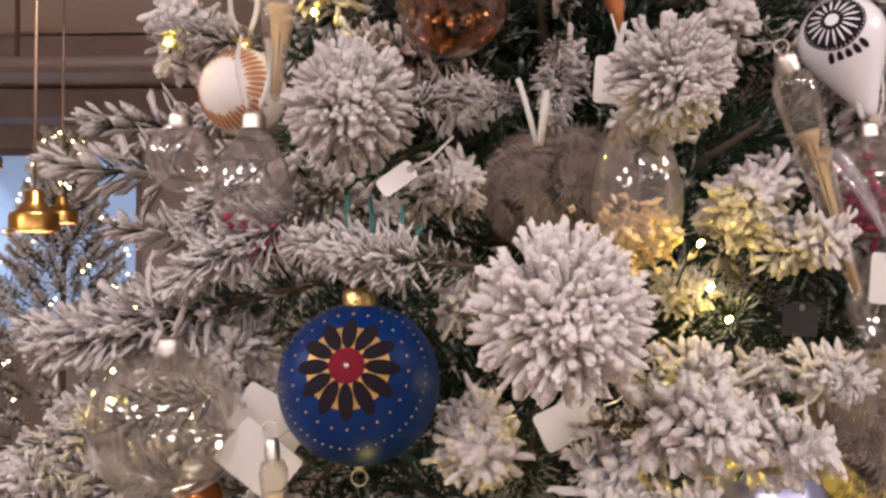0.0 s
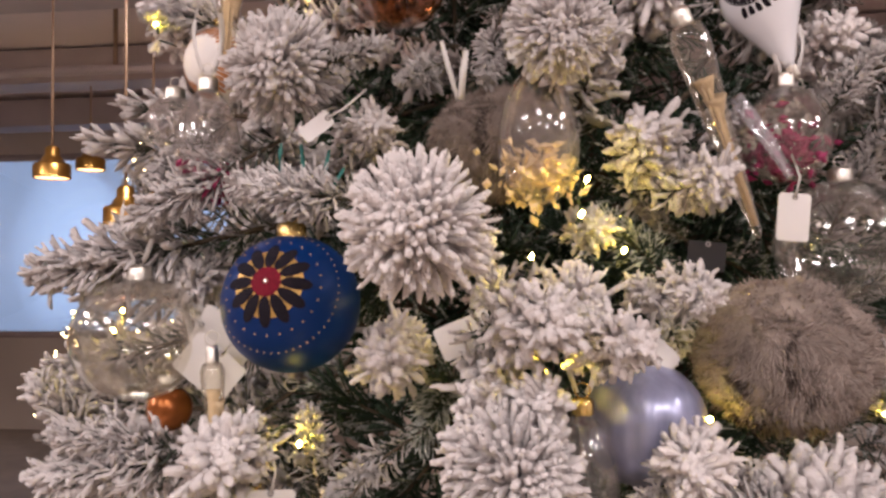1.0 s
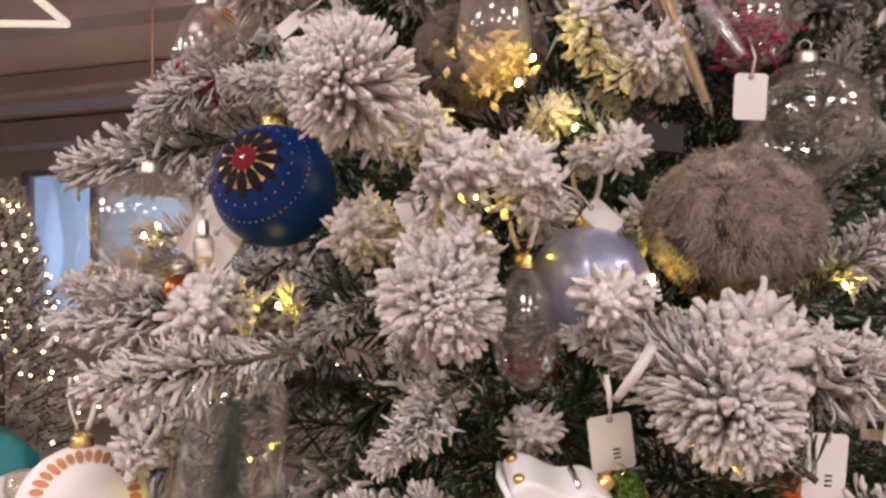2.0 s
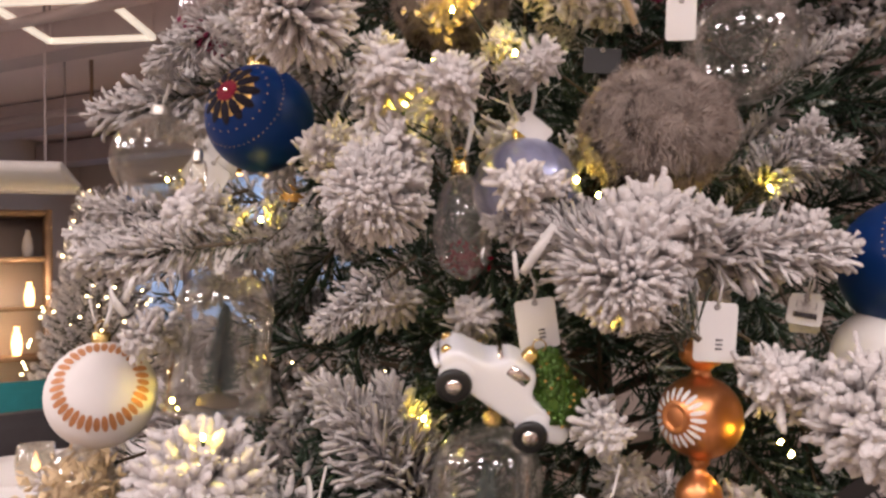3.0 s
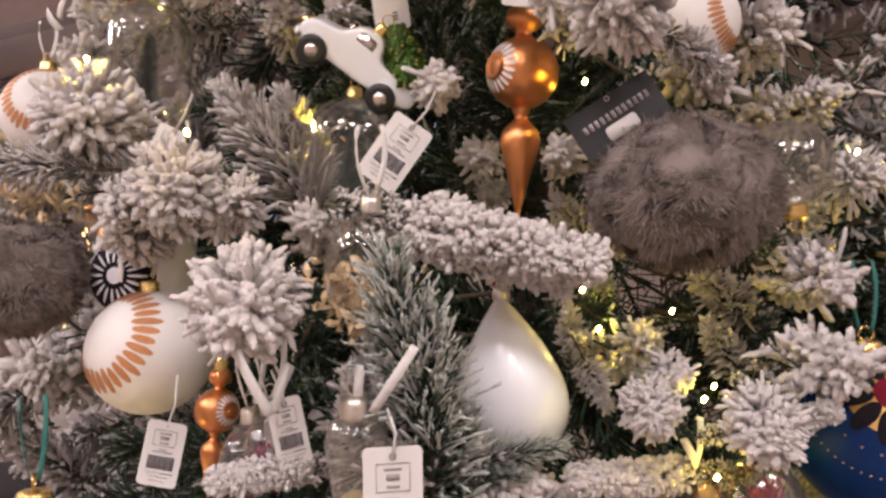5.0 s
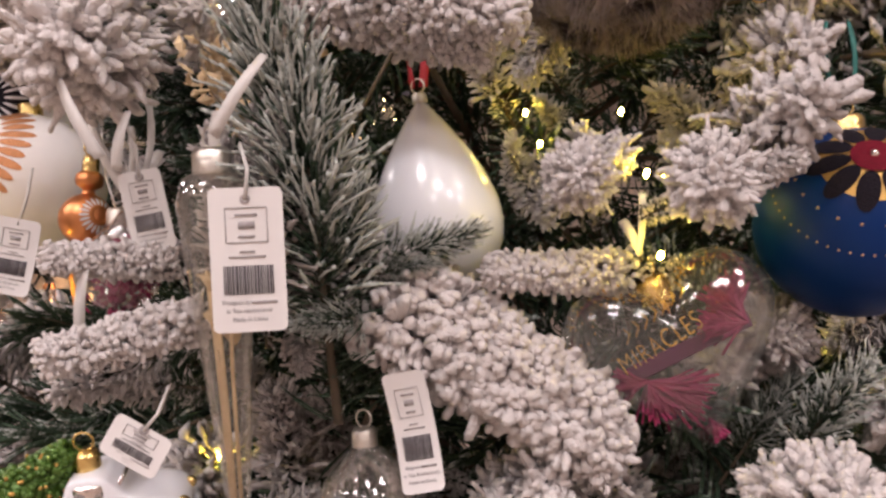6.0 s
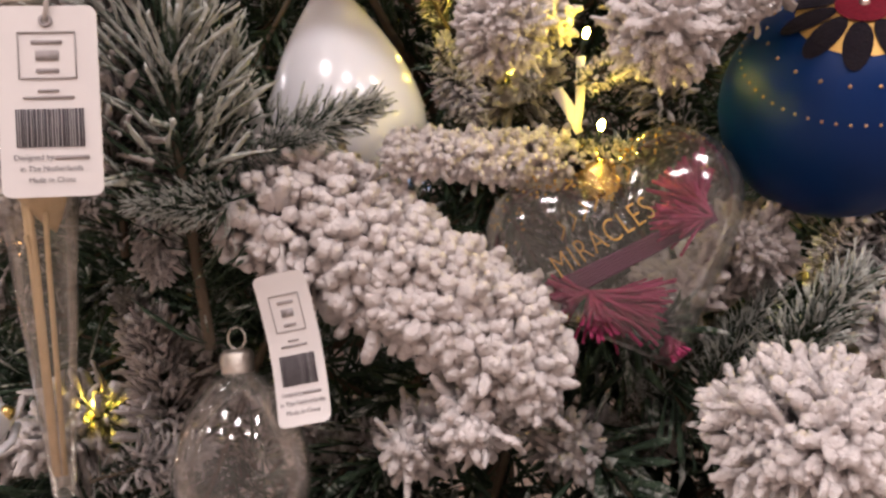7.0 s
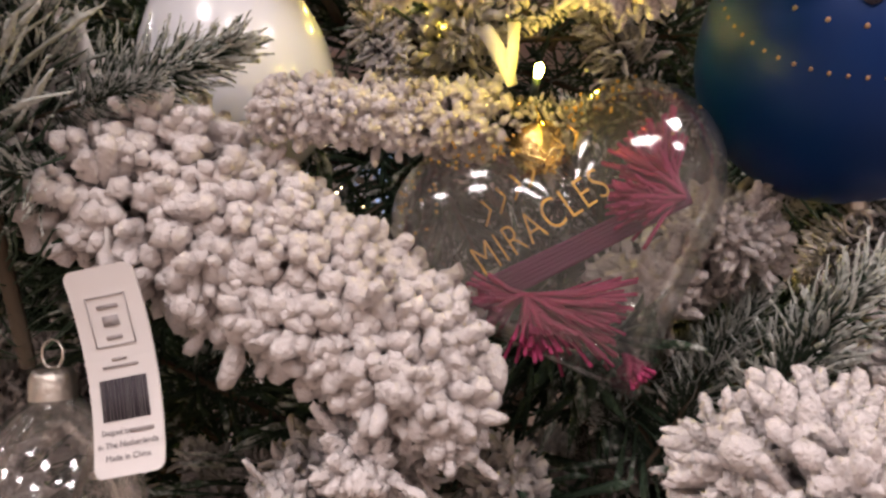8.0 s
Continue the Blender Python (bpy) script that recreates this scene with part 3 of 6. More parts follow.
def card(p, n, up, w, h, material=None, kind="", label="white cardboard price tag", corner=0.003, bow=0.0, string=0.03, hole=True):
    """A hang tag: rounded card, its print as plain bars, eyelet and string."""
    ob = thing("price_tag", toward(p, n, up), label, "tag", "price tags")
    bm = slab(w, h, 0.0008, corner=corner)
    if bow:
        for i in range(1, 9):
            bmesh.ops.bisect_plane(bm, geom=bm.verts[:] + bm.edges[:] + bm.faces[:], plane_co=(0, -h / 2 + h * i / 9, 0), plane_no=(0, 1, 0))

    def bend(bm):
        for v in bm.verts:
            v.co.z += bow * (v.co.y / h) ** 2 * h * 2 + bow * 0.4 * v.co.y
        return bm

    flat(part("card", bend(bm), material or M_CARD, ob).data)
    t = 0.0012

    def bar(x, y, bw, bh, mt=None, name="print_bar"):
        b = slab(bw * w, bh * h, 0.0005)
        bmesh.ops.transform(b, matrix=pose(x * w, y * h, t * 0.6), verts=b.verts)
        part(name, bend(b), mt or M_INKGREY, ob)

    def words(text, x, y, size):
        cu = bpy.data.curves.new("lettering", "FONT")
        cu.body, cu.size, cu.align_x = text, size * h, "CENTER"
        tmp = bpy.data.objects.new("lettering", cu)
        me = bpy.data.meshes.new_from_object(tmp)
        bpy.data.objects.remove(tmp)
        lim = max(abs(v.co.x) for v in me.vertices)
        f = min(1.0, 0.44 * w / lim) if x == 0 else min(1.0, 0.20 * w / lim)
        for v in me.vertices:
            yy = y * h + v.co.y
            v.co = (x * w + v.co.x * f, yy, t * 0.75 + bow * (yy / h) ** 2 * h * 2 + bow * 0.4 * yy)
        part("lettering", me, M_INK, ob, "small black print")

    if kind in ("bars", "small"):
        rng = random.Random(4)
        x = -0.33
        while x < 0.33:
            q = rng.choice((0.008, 0.014, 0.022))
            bar(x + q / 2, -0.14, q, 0.20, M_INK, "barcode_line")
            x += q + rng.choice((0.010, 0.016))
        if kind == "bars":
            words("Designed by", -0.17, -0.305, 0.040)
            bar(0.20, -0.295, 0.34, 0.018)
            words("in The Netherlands", 0, -0.365, 0.040)
            words("Made in China", 0, -0.425, 0.040)
        else:
            bar(0, -0.32, 0.6, 0.03)
        bar(0, 0.02, 0.5, 0.012)
        bar(0, 0.055, 0.2, 0.012)
        for sx, sy, bw, bh in ((0, 0.36, 0.56, 0.006), (0, 0.12, 0.56, 0.006), (-0.28, 0.24, 0.008, 0.246), (0.28, 0.24, 0.008, 0.246)):
            bar(sx, sy, bw, bh)
        bar(0, 0.31, 0.30, 0.018)
        bar(0, 0.24, 0.22, 0.05)
        bar(0, 0.16, 0.22, 0.018)
    if kind == "price":
        for i in range(3):
            bar(0.09, -0.13 - i * 0.075, 0.16, 0.03, M_INK)
    if kind == "black":
        for i in range(12):
            bar(-0.36 + i * 0.066, 0.08, 0.04, 0.16, M_INKGREY)
        b = slab(w * 0.36, h * 0.30, 0.0008, corner=h * 0.08)
        bmesh.ops.transform(b, matrix=pose(-0.02 * w, -0.24 * h, t * 0.8), verts=b.verts)
        part("sticker", b, M_CARD, ob, "white price sticker")
        for i in range(3):
            bar(-0.08 + i * 0.06, -0.24, 0.03, 0.12, M_INK)
    if hole:
        part("eyelet", lathe([(0.0022, t * 0.5), (0.0022, t), (0.0012, t), (0.0012, t * 0.5)], 12, None, pose(0, 0.42 * h, 0)), M_INKGREY, ob)
        if string:
            part("string", tube([(0, 0.42 * h, t), (0.002, 0.5 * h + string * 0.4, 0.002), (-0.002, 0.5 * h + string, -0.006)], 0.0009, 5), M_RIBBON, ob)
    return ob


def ribbon_strip(p, q, w=0.006, sag=0.01, material=None, label="white satin ribbon hanging from a branch", twist=1.2, face=(0, -1, 0)):
    p, q = Vector(p), Vector(q)
    ob = thing("ribbon", Matrix.Translation(p), label, "ribbon", "ribbons")
    bm = bmesh.new()
    prev = None
    d = (q - p).normalized()
    side0 = d.cross(Vector(face)).normalized()
    for i in range(11):
        u = i / 10
        c = (q - p) * u + Vector(face) * sag * math.sin(u * math.pi)
        s = (side0 * math.cos(twist * (u - 0.5)) + Vector(face) * math.sin(twist * (u - 0.5))) * w / 2
        a = (bm.verts.new(c - s), bm.verts.new(c + s))
        if prev:
            bm.faces.new((prev[0], prev[1], a[1], a[0]))
        prev = a
    o = part("band", bm, material or M_RIBBON, ob)
    o.modifiers.new("thickness", "SOLIDIFY").thickness = 0.0005
    return ob


def finial(p, pole, s, label="brushed copper finial with white rayed dimple", up=(0, 0, 1)):
    """A copper ball with a neck above and a long pointed drop below; s is the ball's radius, p its centre."""
    ob = thing("finial_bauble", toward(p, up, pole), label, "bauble", "copper finials")
    prof = [(0, -4.0), (0.06, -3.95), (0.28, -3.0), (0.50, -2.2), (0.56, -1.9), (0.50, -1.62), (0.30, -1.40), (0.17, -1.27), (0.17, -1.18), (0.24, -1.10), (0.24, -1.04)]
    prof += [(math.sin(a), -math.cos(a)) for a in [0.28 + i * (math.pi - 0.56) / 18 for i in range(19)]]
    prof += [(0.22, 1.10), (0.24, 1.16), (0.45, 1.28), (0.52, 1.45), (0.50, 1.7), (0.36, 1.85), (0, 1.9)]
    part("body", lathe([(a * s, b * s) for a, b in prof], 40), M_COPPER, ob)
    d = local(ob, pole).normalized()
    m = toward((0, 0, 0), d).to_3x3().to_4x4()
    bm = lathe([(0.36 * s, 0.965 * s), (0.30 * s, 0.985 * s), (0.16 * s, 0.88 * s), (0, 0.84 * s)], 28)
    for v in bm.verts:
        v.co.z += 0.035 * s
    bmesh.ops.transform(bm, matrix=m, verts=bm.verts)
    part("dimple", bm, M_COPPER, ob)
    for i in range(20):
        bm = bmesh.new()
        patch(bm, None, s, 0.58, 2 * math.pi * i / 20, 0.19, 0.055, 2, 10, 1.015)
        bmesh.ops.transform(bm, matrix=m, verts=bm.verts)
        part("stroke", bm, M_WHITEMATT, ob, "white glitter stroke")
    cap(ob, (0, 0, 1), s * 1.88, s * 0.3, M_CAP)
    return ob


def cloche(p, r, h, brush=0.6, lean=(0, 0, 1), label="clear glass dome bauble with small bottle-brush tree inside"):
    """A glass dome, p at the middle of its open foot."""
    ob = thing("glass_dome_bauble", toward(p, lean, (0, 1, 0)), label, "bauble", "glass dome baubles")
    prof = [(r * 1.12, 0), (r * 1.08, h * 0.05), (r * 1.02, h * 0.3)]
    prof += [(r * math.cos(a), h - r + r * math.sin(a)) for a in [i * math.pi / 20 for i in range(11)]]
    part("dome", lathe(prof, 40), M_GLASS, ob)
    part("foot", lathe([(0, 0.001), (r * 1.13, 0.001), (r * 1.13, -0.004), (0, -0.004)], 40), M_GLASS, ob)
    part("stand", lathe([(r * 0.45, 0.002), (r * 0.4, 0.008), (0.003, 0.010), (0.003, h * 0.2)], 16), M_BARK, ob)
    rng = np.random.default_rng(7)
    verts, faces = [], []
    for i in range(1500):
        u = rng.random()
        z = h * (0.12 + brush * u)
        a = rng.random() * 6.283
        ln = r * 0.52 * (1 - 0.75 * u) * (0.7 + 0.4 * rng.random())
        e = np.array((math.cos(a) * ln, math.sin(a) * ln, z + ln * rng.normal() * 0.25))
        b = np.array((0, 0, z))
        s = np.array((-math.sin(a), math.cos(a), 0)) * 0.0005
        o = len(verts)
        verts += [b - s, b + s, e, b + np.array((0, 0, 0.0008))]
        faces += [(o, o + 1, o + 2), (o + 1, o + 3, o + 2), (o + 3, o, o + 2)]
    me = bpy.data.meshes.new("bottle_brush_tree")
    me.from_pydata([tuple(v) for v in verts], [], faces)
    part("bottle_brush_tree", me, M_BRUSH, ob, "dark frosted bottle-brush tree")
    cap(ob, (0, 0, 1), h - 0.001, 0.007, M_CAP)
    return ob


def straw_clump(parent, centre, r, count, material, seed=1, flat=0.8, name="dried_flower_filling"):
    """A handful of dried petals and stalks."""
    rng = np.random.default_rng(seed)
    verts, faces = [], []
    for i in range(count):
        c = np.array(centre) + rng.normal(size=3) * r * np.array((0.42, 0.42, 0.42 * flat))
        d = rng.normal(size=3)
        d /= np.linalg.norm(d)
        s = np.cross(d, (0.2, 0.9, 0.4))
        s /= np.linalg.norm(s)
        t = np.cross(d, s)
        ln, w = r * rng.uniform(0.25, 0.5), r * rng.uniform(0.04, 0.12)
        o = len(verts)
        verts += [c - d * ln * 0.5, c + s * w, c + t * w, c - s * w, c - t * w, c + d * ln * 0.5]
        for k in range(4):
            k2 = (k + 1) % 4
            faces += [(o, o + 1 + k, o + 1 + k2), (o + 5, o + 1 + k2, o + 1 + k)]
    me = bpy.data.meshes.new(name)
    me.from_pydata([tuple(v) for v in verts], [], faces)
    return part(name, me, material, parent)


def filled_egg(p, r, h, material, filling, lean=(0, 0, 1), label="glass drop bauble filled with dried flowers", capmat=None, fill_at=-0.5, fill_r=0.8, count=160, ribbon=True, flip=False):
    ob = thing("glass_bauble", toward(p, lean, (0, 1, 0)), label, "bauble", "filled glass baubles")
    prof = []
    for i in range(23):
        a = math.pi * i / 22
        q = 0.5 - 0.5 * math.cos(a)
        wide = math.sin(a) * (1 - 0.32 * (q - 0.35) if not flip else 1 + 0.1 * q)
        prof.append((r * wide, -h / 2 * math.cos(a)))
    part("bulb", lathe(prof, 36), material, ob)
    straw_clump(ob, (0, 0, fill_at * h / 2), r * fill_r, count, filling, int(h * 9000))
    cap(ob, (0, 0, 1), h / 2 * 0.985, 0.007, capmat or M_SILCAP)
    if ribbon:
        hanger(ob, ob.matrix_world @ Vector((0, 0, h / 2 + 0.012)), 0.045, M_RIBBON, 0.004, 0.006, int(h * 7000))
    return ob


def glass_spike(p, q, r, filling=None, label="long clear glass icicle bauble with dried stems inside", capmat=None):
    """A long glass cone: p its wide top with the cap, q the point."""
    p, q = Vector(p), Vector(q)
    ln = (q - p).length
    ob = thing("glass_icicle_bauble", toward(p, p - q, (0, 1, 0)), label, "bauble", "glass icicles")
    part("cone", lathe([(0.0, -ln), (r * 0.22, -ln * 0.97), (r * 0.55, -ln * 0.6), (r * 0.9, -ln * 0.2), (r, -ln * 0.08), (r * 0.8, -ln * 0.02), (r * 0.45, 0)], 28), M_GLASSWARM if filling else M_GLASS, ob)
    if filling:
        rng = random.Random(5)
        for i in range(5):
            a = rng.uniform(0, 6.28)
            x, y = r * 0.35 * math.cos(a), r * 0.35 * math.sin(a)
            part("dried_stem", tube([(x * 0.4, y * 0.4, -ln * 0.93), (x * 0.7, y * 0.7, -ln * 0.5), (x, y, -ln * (0.25 + 0.05 * i))], 0.0011, 5), M_STRAW, ob)
        for i in range(2):
            bm = lathe([(0, -0.012), (0.003, -0.008), (r * 0.5, 0.004), (r * 0.62, 0.008), (r * 0.4, 0.004), (0, 0.001)], 12, None, pose(0.003 * i, 0.001, -ln * (0.3 + 0.09 * i), 14 * i))
            part("dried_flower_head", bm, M_STRAW, ob)
    cap(ob, (0, 0, 1), -0.001, r * 0.48, capmat or M_SILCAP, 0.012)
    return ob


def white_drop(p, r, lean=(0, 0, 1), h=2.9):
    """A glossy white teardrop; p is the centre of its belly."""
    ob = thing("drop_bauble", toward(p, lean, (0, 1, 0)), "large glossy white teardrop bauble on red ribbon", "bauble")
    prof = [(r * math.sin(a), -r * math.cos(a)) for a in [i * math.pi / 24 for i in range(14)]]
    z0, n = prof[-1][1], 12
    for i in range(1, n + 1):
        u = i / n
        prof.append((r * (0.07 + 0.92 * (1 - u ** 1.55)), z0 + (r * (h - 1) - z0) * u))
    prof.append((0, r * (h - 1) + 0.001))
    part("body", lathe(prof, 40), M_WHITE, ob)
    cap(ob, (0, 0, 1), r * (h - 1), 0.005, M_SILCAP, 0.006)
    hanger(ob, ob.matrix_world @ Vector((0, 0, r * (h - 1) + 0.01)), 0.05, M_REDRIB, 0.006, 0.002, 2)
    return ob


def heart_rim(a):
    x = 16 * math.sin(a) ** 3
    y = 13 * math.cos(a) - 5 * math.cos(2 * a) - 2 * math.cos(3 * a) - math.cos(4 * a)
    return 0.80 * x / 17 + 0.19 * math.sin(a), 0.80 * (y + 2) / 17 + 0.175 * math.cos(a)


def glass_heart(m, w, thick):
    """A puffed clear heart, front along z, tip down y; w is half its width."""
    ob = thing("heart_bauble", m, "clear glass heart with gold lettering, dried magenta flowers inside", "bauble")
    bm = bmesh.new()
    segs, rows = 56, 16
    rings = []
    for i in range(1, rows):
        v = math.pi * i / rows - math.pi / 2
        c = math.cos(v) ** 0.8
        rings.append([bm.verts.new((w * c * heart_rim(2 * math.pi * k / segs)[0], w * c * heart_rim(2 * math.pi * k / segs)[1], thick * math.sin(v))) for k in range(segs)])
    for a, b in zip(rings, rings[1:]):
        for k in range(segs):
            bm.faces.new((a[k], a[(k + 1) % segs], b[(k + 1) % segs], b[k]))
    for ring, z in ((rings[0], -thick), (rings[-1], thick)):
        c = bm.verts.new((0, 0, z))
        for k in range(segs):
            bm.faces.new((ring[k], ring[(k + 1) % segs], c))
    bmesh.ops.recalc_face_normals(bm, faces=bm.faces)
    bmesh.ops.smooth_vert(bm, verts=bm.verts, factor=0.5, use_axis_x=True, use_axis_y=True, use_axis_z=True)
    part("heart", bm, M_GLASSHEART, ob, "clear blown glass")

    def bulge(x, y):
        return thick * math.sqrt(max(0.05, 1 - (x * x + y * y) / (w * 0.98) ** 2)) * 0.97 + 0.0008

    def lettering(text, size, x, y, turn):
        cu = bpy.data.curves.new("lettering", "FONT")
        cu.body, cu.size, cu.align_x, cu.extrude = text, size, "CENTER", 0.0
        cu.space_character = 1.12
        cu.offset = -0.018 * size
        tmp = bpy.data.objects.new("lettering", cu)
        me = bpy.data.meshes.new_from_object(tmp)
        bpy.data.objects.remove(tmp)
        rot = pose(x, y, 0, 0, 0, turn)
        for v in me.vertices:
            q = rot @ Vector((v.co.x * 0.66, v.co.y, 0))
            v.co = (q.x, q.y, bulge(q.x, q.y))
        part("lettering", me, M_GOLD, ob, "gold printed lettering")

    lettering("MIRACLES", w * 0.235, -w * 0.15, w * 0.07, 13)
    for i in range(7):
        x = (-0.42 + i * 0.09) * w
        y = (0.22 + i * 0.035) * w
        bm = tube([(x, y, bulge(x, y)), (x + 0.05 * w, y + 0.07 * w, bulge(x, y + 0.07 * w)), (x + 0.02 * w, y + 0.13 * w, bulge(x, y + 0.13 * w))], 0.0004, 5)
        part("gold_stroke", bm, M_GOLD, ob, "gold script stroke")
    rng = random.Random(8)
    bm = bmesh.new()
    for i in range(150):
        a = rng.uniform(-1.5, 1.4)
        q = rng.uniform(0.72, 0.97)
        x, y = heart_rim(a)
        x, y = x * w * q, y * w * q
        ball(0.0007, 5, 3, 1, bm, pose(x, y, bulge(x, y) * rng.choice((1, 1, 0.6))))
    part("gold_glitter", bm, M_GOLD, ob, "gold glitter sprinkled round the neck")
    # two bundles of dried flowers with stalks between
    for (x0, y0, x1, y1), s in (((0.62, 0.04, 0.50, 0.46), 1), ((0.62, 0.03, 0.24, 0.15), 2), ((-0.34, -0.16, 0.10, -0.50), 3), ((-0.34, -0.16, -0.34, -0.50), 4), ((-0.34, -0.16, -0.64, -0.12), 5), ((0.04, -0.64, 0.06, -0.78), 6)):
        rr = random.Random(s)
        bm = bmesh.new()
        for i in range(100):
            k = rr.uniform(0.55, 1.0)
            sp = rr.gauss(0, 0.12)
            px, py = -(y1 - y0), x1 - x0
            tube([(x0 * w, y0 * w, rr.uniform(-0.2, 0.2) * thick), ((x0 + (x1 - x0) * k * 0.5 + px * sp * 0.7) * w, (y0 + (y1 - y0) * k * 0.5 + py * sp * 0.7) * w, rr.uniform(-0.35, 0.35) * thick), ((x0 + (x1 - x0) * k + px * sp * 2) * w, (y0 + (y1 - y0) * k + py * sp * 2) * w, rr.uniform(-0.6, 0.6) * thick)], 0.0009, 4, bm, 0.0008)
        part("dried_flower", bm, M_MAGENTA, ob, "dried magenta flower bundle")
    bm = bmesh.new()
    for i in range(6):
        tube([(-0.70 * w, (-0.16 + 0.025 * i) * w, 0.1 * thick), (0.0, (-0.08 + 0.022 * i) * w, -0.1 * thick), (0.66 * w, (0.0 + 0.02 * i) * w, 0.05 * thick)], 0.0011, 5, bm)
    part("stalk_bundle", bm, M_STALK, ob, "dark purple dried stalks")
    cap(ob, (0, 1, 0), w * 0.46, 0.009, M_CAP, 0.014)
    return ob


def truck(m, s, label="white glass pickup truck bauble carrying a green glitter tree"):
    """A pickup: x is its length (nose at -x), z up, y across; s is half its length."""
    ob = thing("truck_bauble", m, label, "bauble", "pickup truck baubles")
    prof = ((-1.0, -0.16), (-1.02, 0.06), (-0.93, 0.20), (-0.70, 0.25), (-0.42, 0.27), (-0.30, 0.48), (-0.16, 0.54), (0.10, 0.54), (0.20, 0.46), (0.24, 0.20), (0.60, 0.20), (0.98, 0.17), (1.03, 0.02), (1.0, -0.16), (0.3, -0.20), (-0.3, -0.20))
    bm = bmesh.new()
    w = 0.34 * s
    rows = []
    for y, k in ((-1.0, 0.90), (-0.86, 0.99), (-0.4, 1.0), (0.4, 1.0), (0.86, 0.99), (1.0, 0.90)):
        rows.append([bm.verts.new((x * s * (1 if abs(y) < 0.9 else 0.97), y * w * (0.86 if z > 0.3 else 1), (z * k) * s)) for x, z in prof])
    n = len(prof)
    for a, b in zip(rows, rows[1:]):
        for i in range(n):
            bm.faces.new((a[i], a[(i + 1) % n], b[(i + 1) % n], b[i]))
    bm.faces.new(rows[0][::-1])
    bm.faces.new(rows[-1])
    bmesh.ops.recalc_face_normals(bm, faces=bm.faces)
    o = part("body", bm, M_WHITE, ob, "white enamelled body")
    o.modifiers.new("round", "SUBSURF").levels = 2
    o.modifiers["round"].render_levels = 2
    for x in (-0.66, 0.56):
        for y in (-1, 1):
            mm = pose(x * s, y * w * 1.10, -0.19 * s, 90)
            wheel = part("wheel", lathe([(0.0, -0.05 * s), (0.13 * s, -0.05 * s), (0.20 * s, -0.055 * s), (0.235 * s, 0), (0.20 * s, 0.055 * s), (0.13 * s, 0.05 * s), (0.0, 0.05 * s)], 24, None, mm), M_TYRE, ob, "black tyre")
            part("hubcap", ball(0.115 * s, 16, 8, 0.55, None, mm @ pose(0, 0, -y * 0.035 * s)), M_CHROME, wheel, "silver hubcap")
            part("fender", ball(0.27 * s, 20, 12, 0.30, None, pose(x * s, y * w * 0.80, -0.06 * s, 90)), M_WHITE, ob)
    for y in (-1, 1):
        b = slab(0.30 * s, 0.17 * s, 0.03 * s, None, pose(-0.06 * s, y * w * 0.86, 0.37 * s, 90), corner=0.05 * s)
        part("window", b, M_CHROME, ob, "silvered side window")
    part("window", slab(0.04 * s, w * 1.2, 0.16 * s, None, pose(-0.345 * s, 0, 0.38 * s, 0, -30)), M_CHROME, ob, "silvered windscreen")
    part("bumper", tube([(-0.98 * s, -w, -0.1 * s), (-1.06 * s, 0, -0.1 * s), (-0.98 * s, w, -0.1 * s)], 0.04 * s, 8), M_WHITE, ob)
    for y in (-0.6, 0.6):
        part("headlight", ball(0.07 * s, 12, 8, 1, None, pose(-0.98 * s, y * w, 0.09 * s)), M_CAP, ob)
    # the tree in the bed
    rng = random.Random(3)
    bm = lathe([(0, -0.05 * s), (0.38 * s, 0), (0.33 * s, 0.25 * s), (0.19 * s, 0.55 * s), (0, 0.88 * s)], 14)
    gold = bmesh.new()
    for i in range(300):
        u = rng.random() ** 0.8
        a = rng.uniform(0, 6.283)
        q = 0.42 * (1 - u * 0.78)
        m1 = pose(q * s * math.cos(a), q * s * math.sin(a), u * 0.86 * s)
        ball(0.052 * s * rng.uniform(0.6, 1.1), 6, 4, 1, bm, m1)
        if i % 5 == 0:
            ball(0.022 * s, 6, 4, 1, gold, pose(1.16 * q * s * math.cos(a), 1.16 * q * s * math.sin(a), u * 0.86 * s))
    for b in (bm, gold):
        bmesh.ops.transform(b, matrix=pose(0.78 * s, 0, 0.20 * s, 0, -48), verts=b.verts)
    load = part("small_tree", bm, M_GREENGLIT, ob, "green glitter fir tree load")
    part("gold_bead", gold, M_GOLD, load, "gold glitter beads")
    cap(ob, (0, 0, 1), 0.53 * s, 0.006, M_CAP)
    return ob


lights_string = thing("fairy_lights", pose(AXIS.x, AXIS.y, 1.0), "string of warm yellow LED fairy lights in the branches", "fairy lights")
BULBS = []


def bulb(p, d=(0, -0.7, 0.5), k=1.0):
    """One LED of the string: a glowing capsule in a dark socket."""
    inv = lights_string.matrix_world.inverted()
    m = inv @ toward(p, d, k=0.52 * k)
    b = part("led", lathe([(0, -0.002), (0.0022, -0.001), (0.0026, 0.003), (0.0022, 0.006), (0, 0.0075)], 10, None, m), M_BULB, lights_string, "glowing warm LED")
    part("socket", lathe([(0, -0.013), (0.0024, -0.013), (0.0027, -0.002), (0, -0.002)], 8, None, m), M_WIRE, b)
    BULBS.append(Vector(p) - Vector(d).normalized() * 0.013)


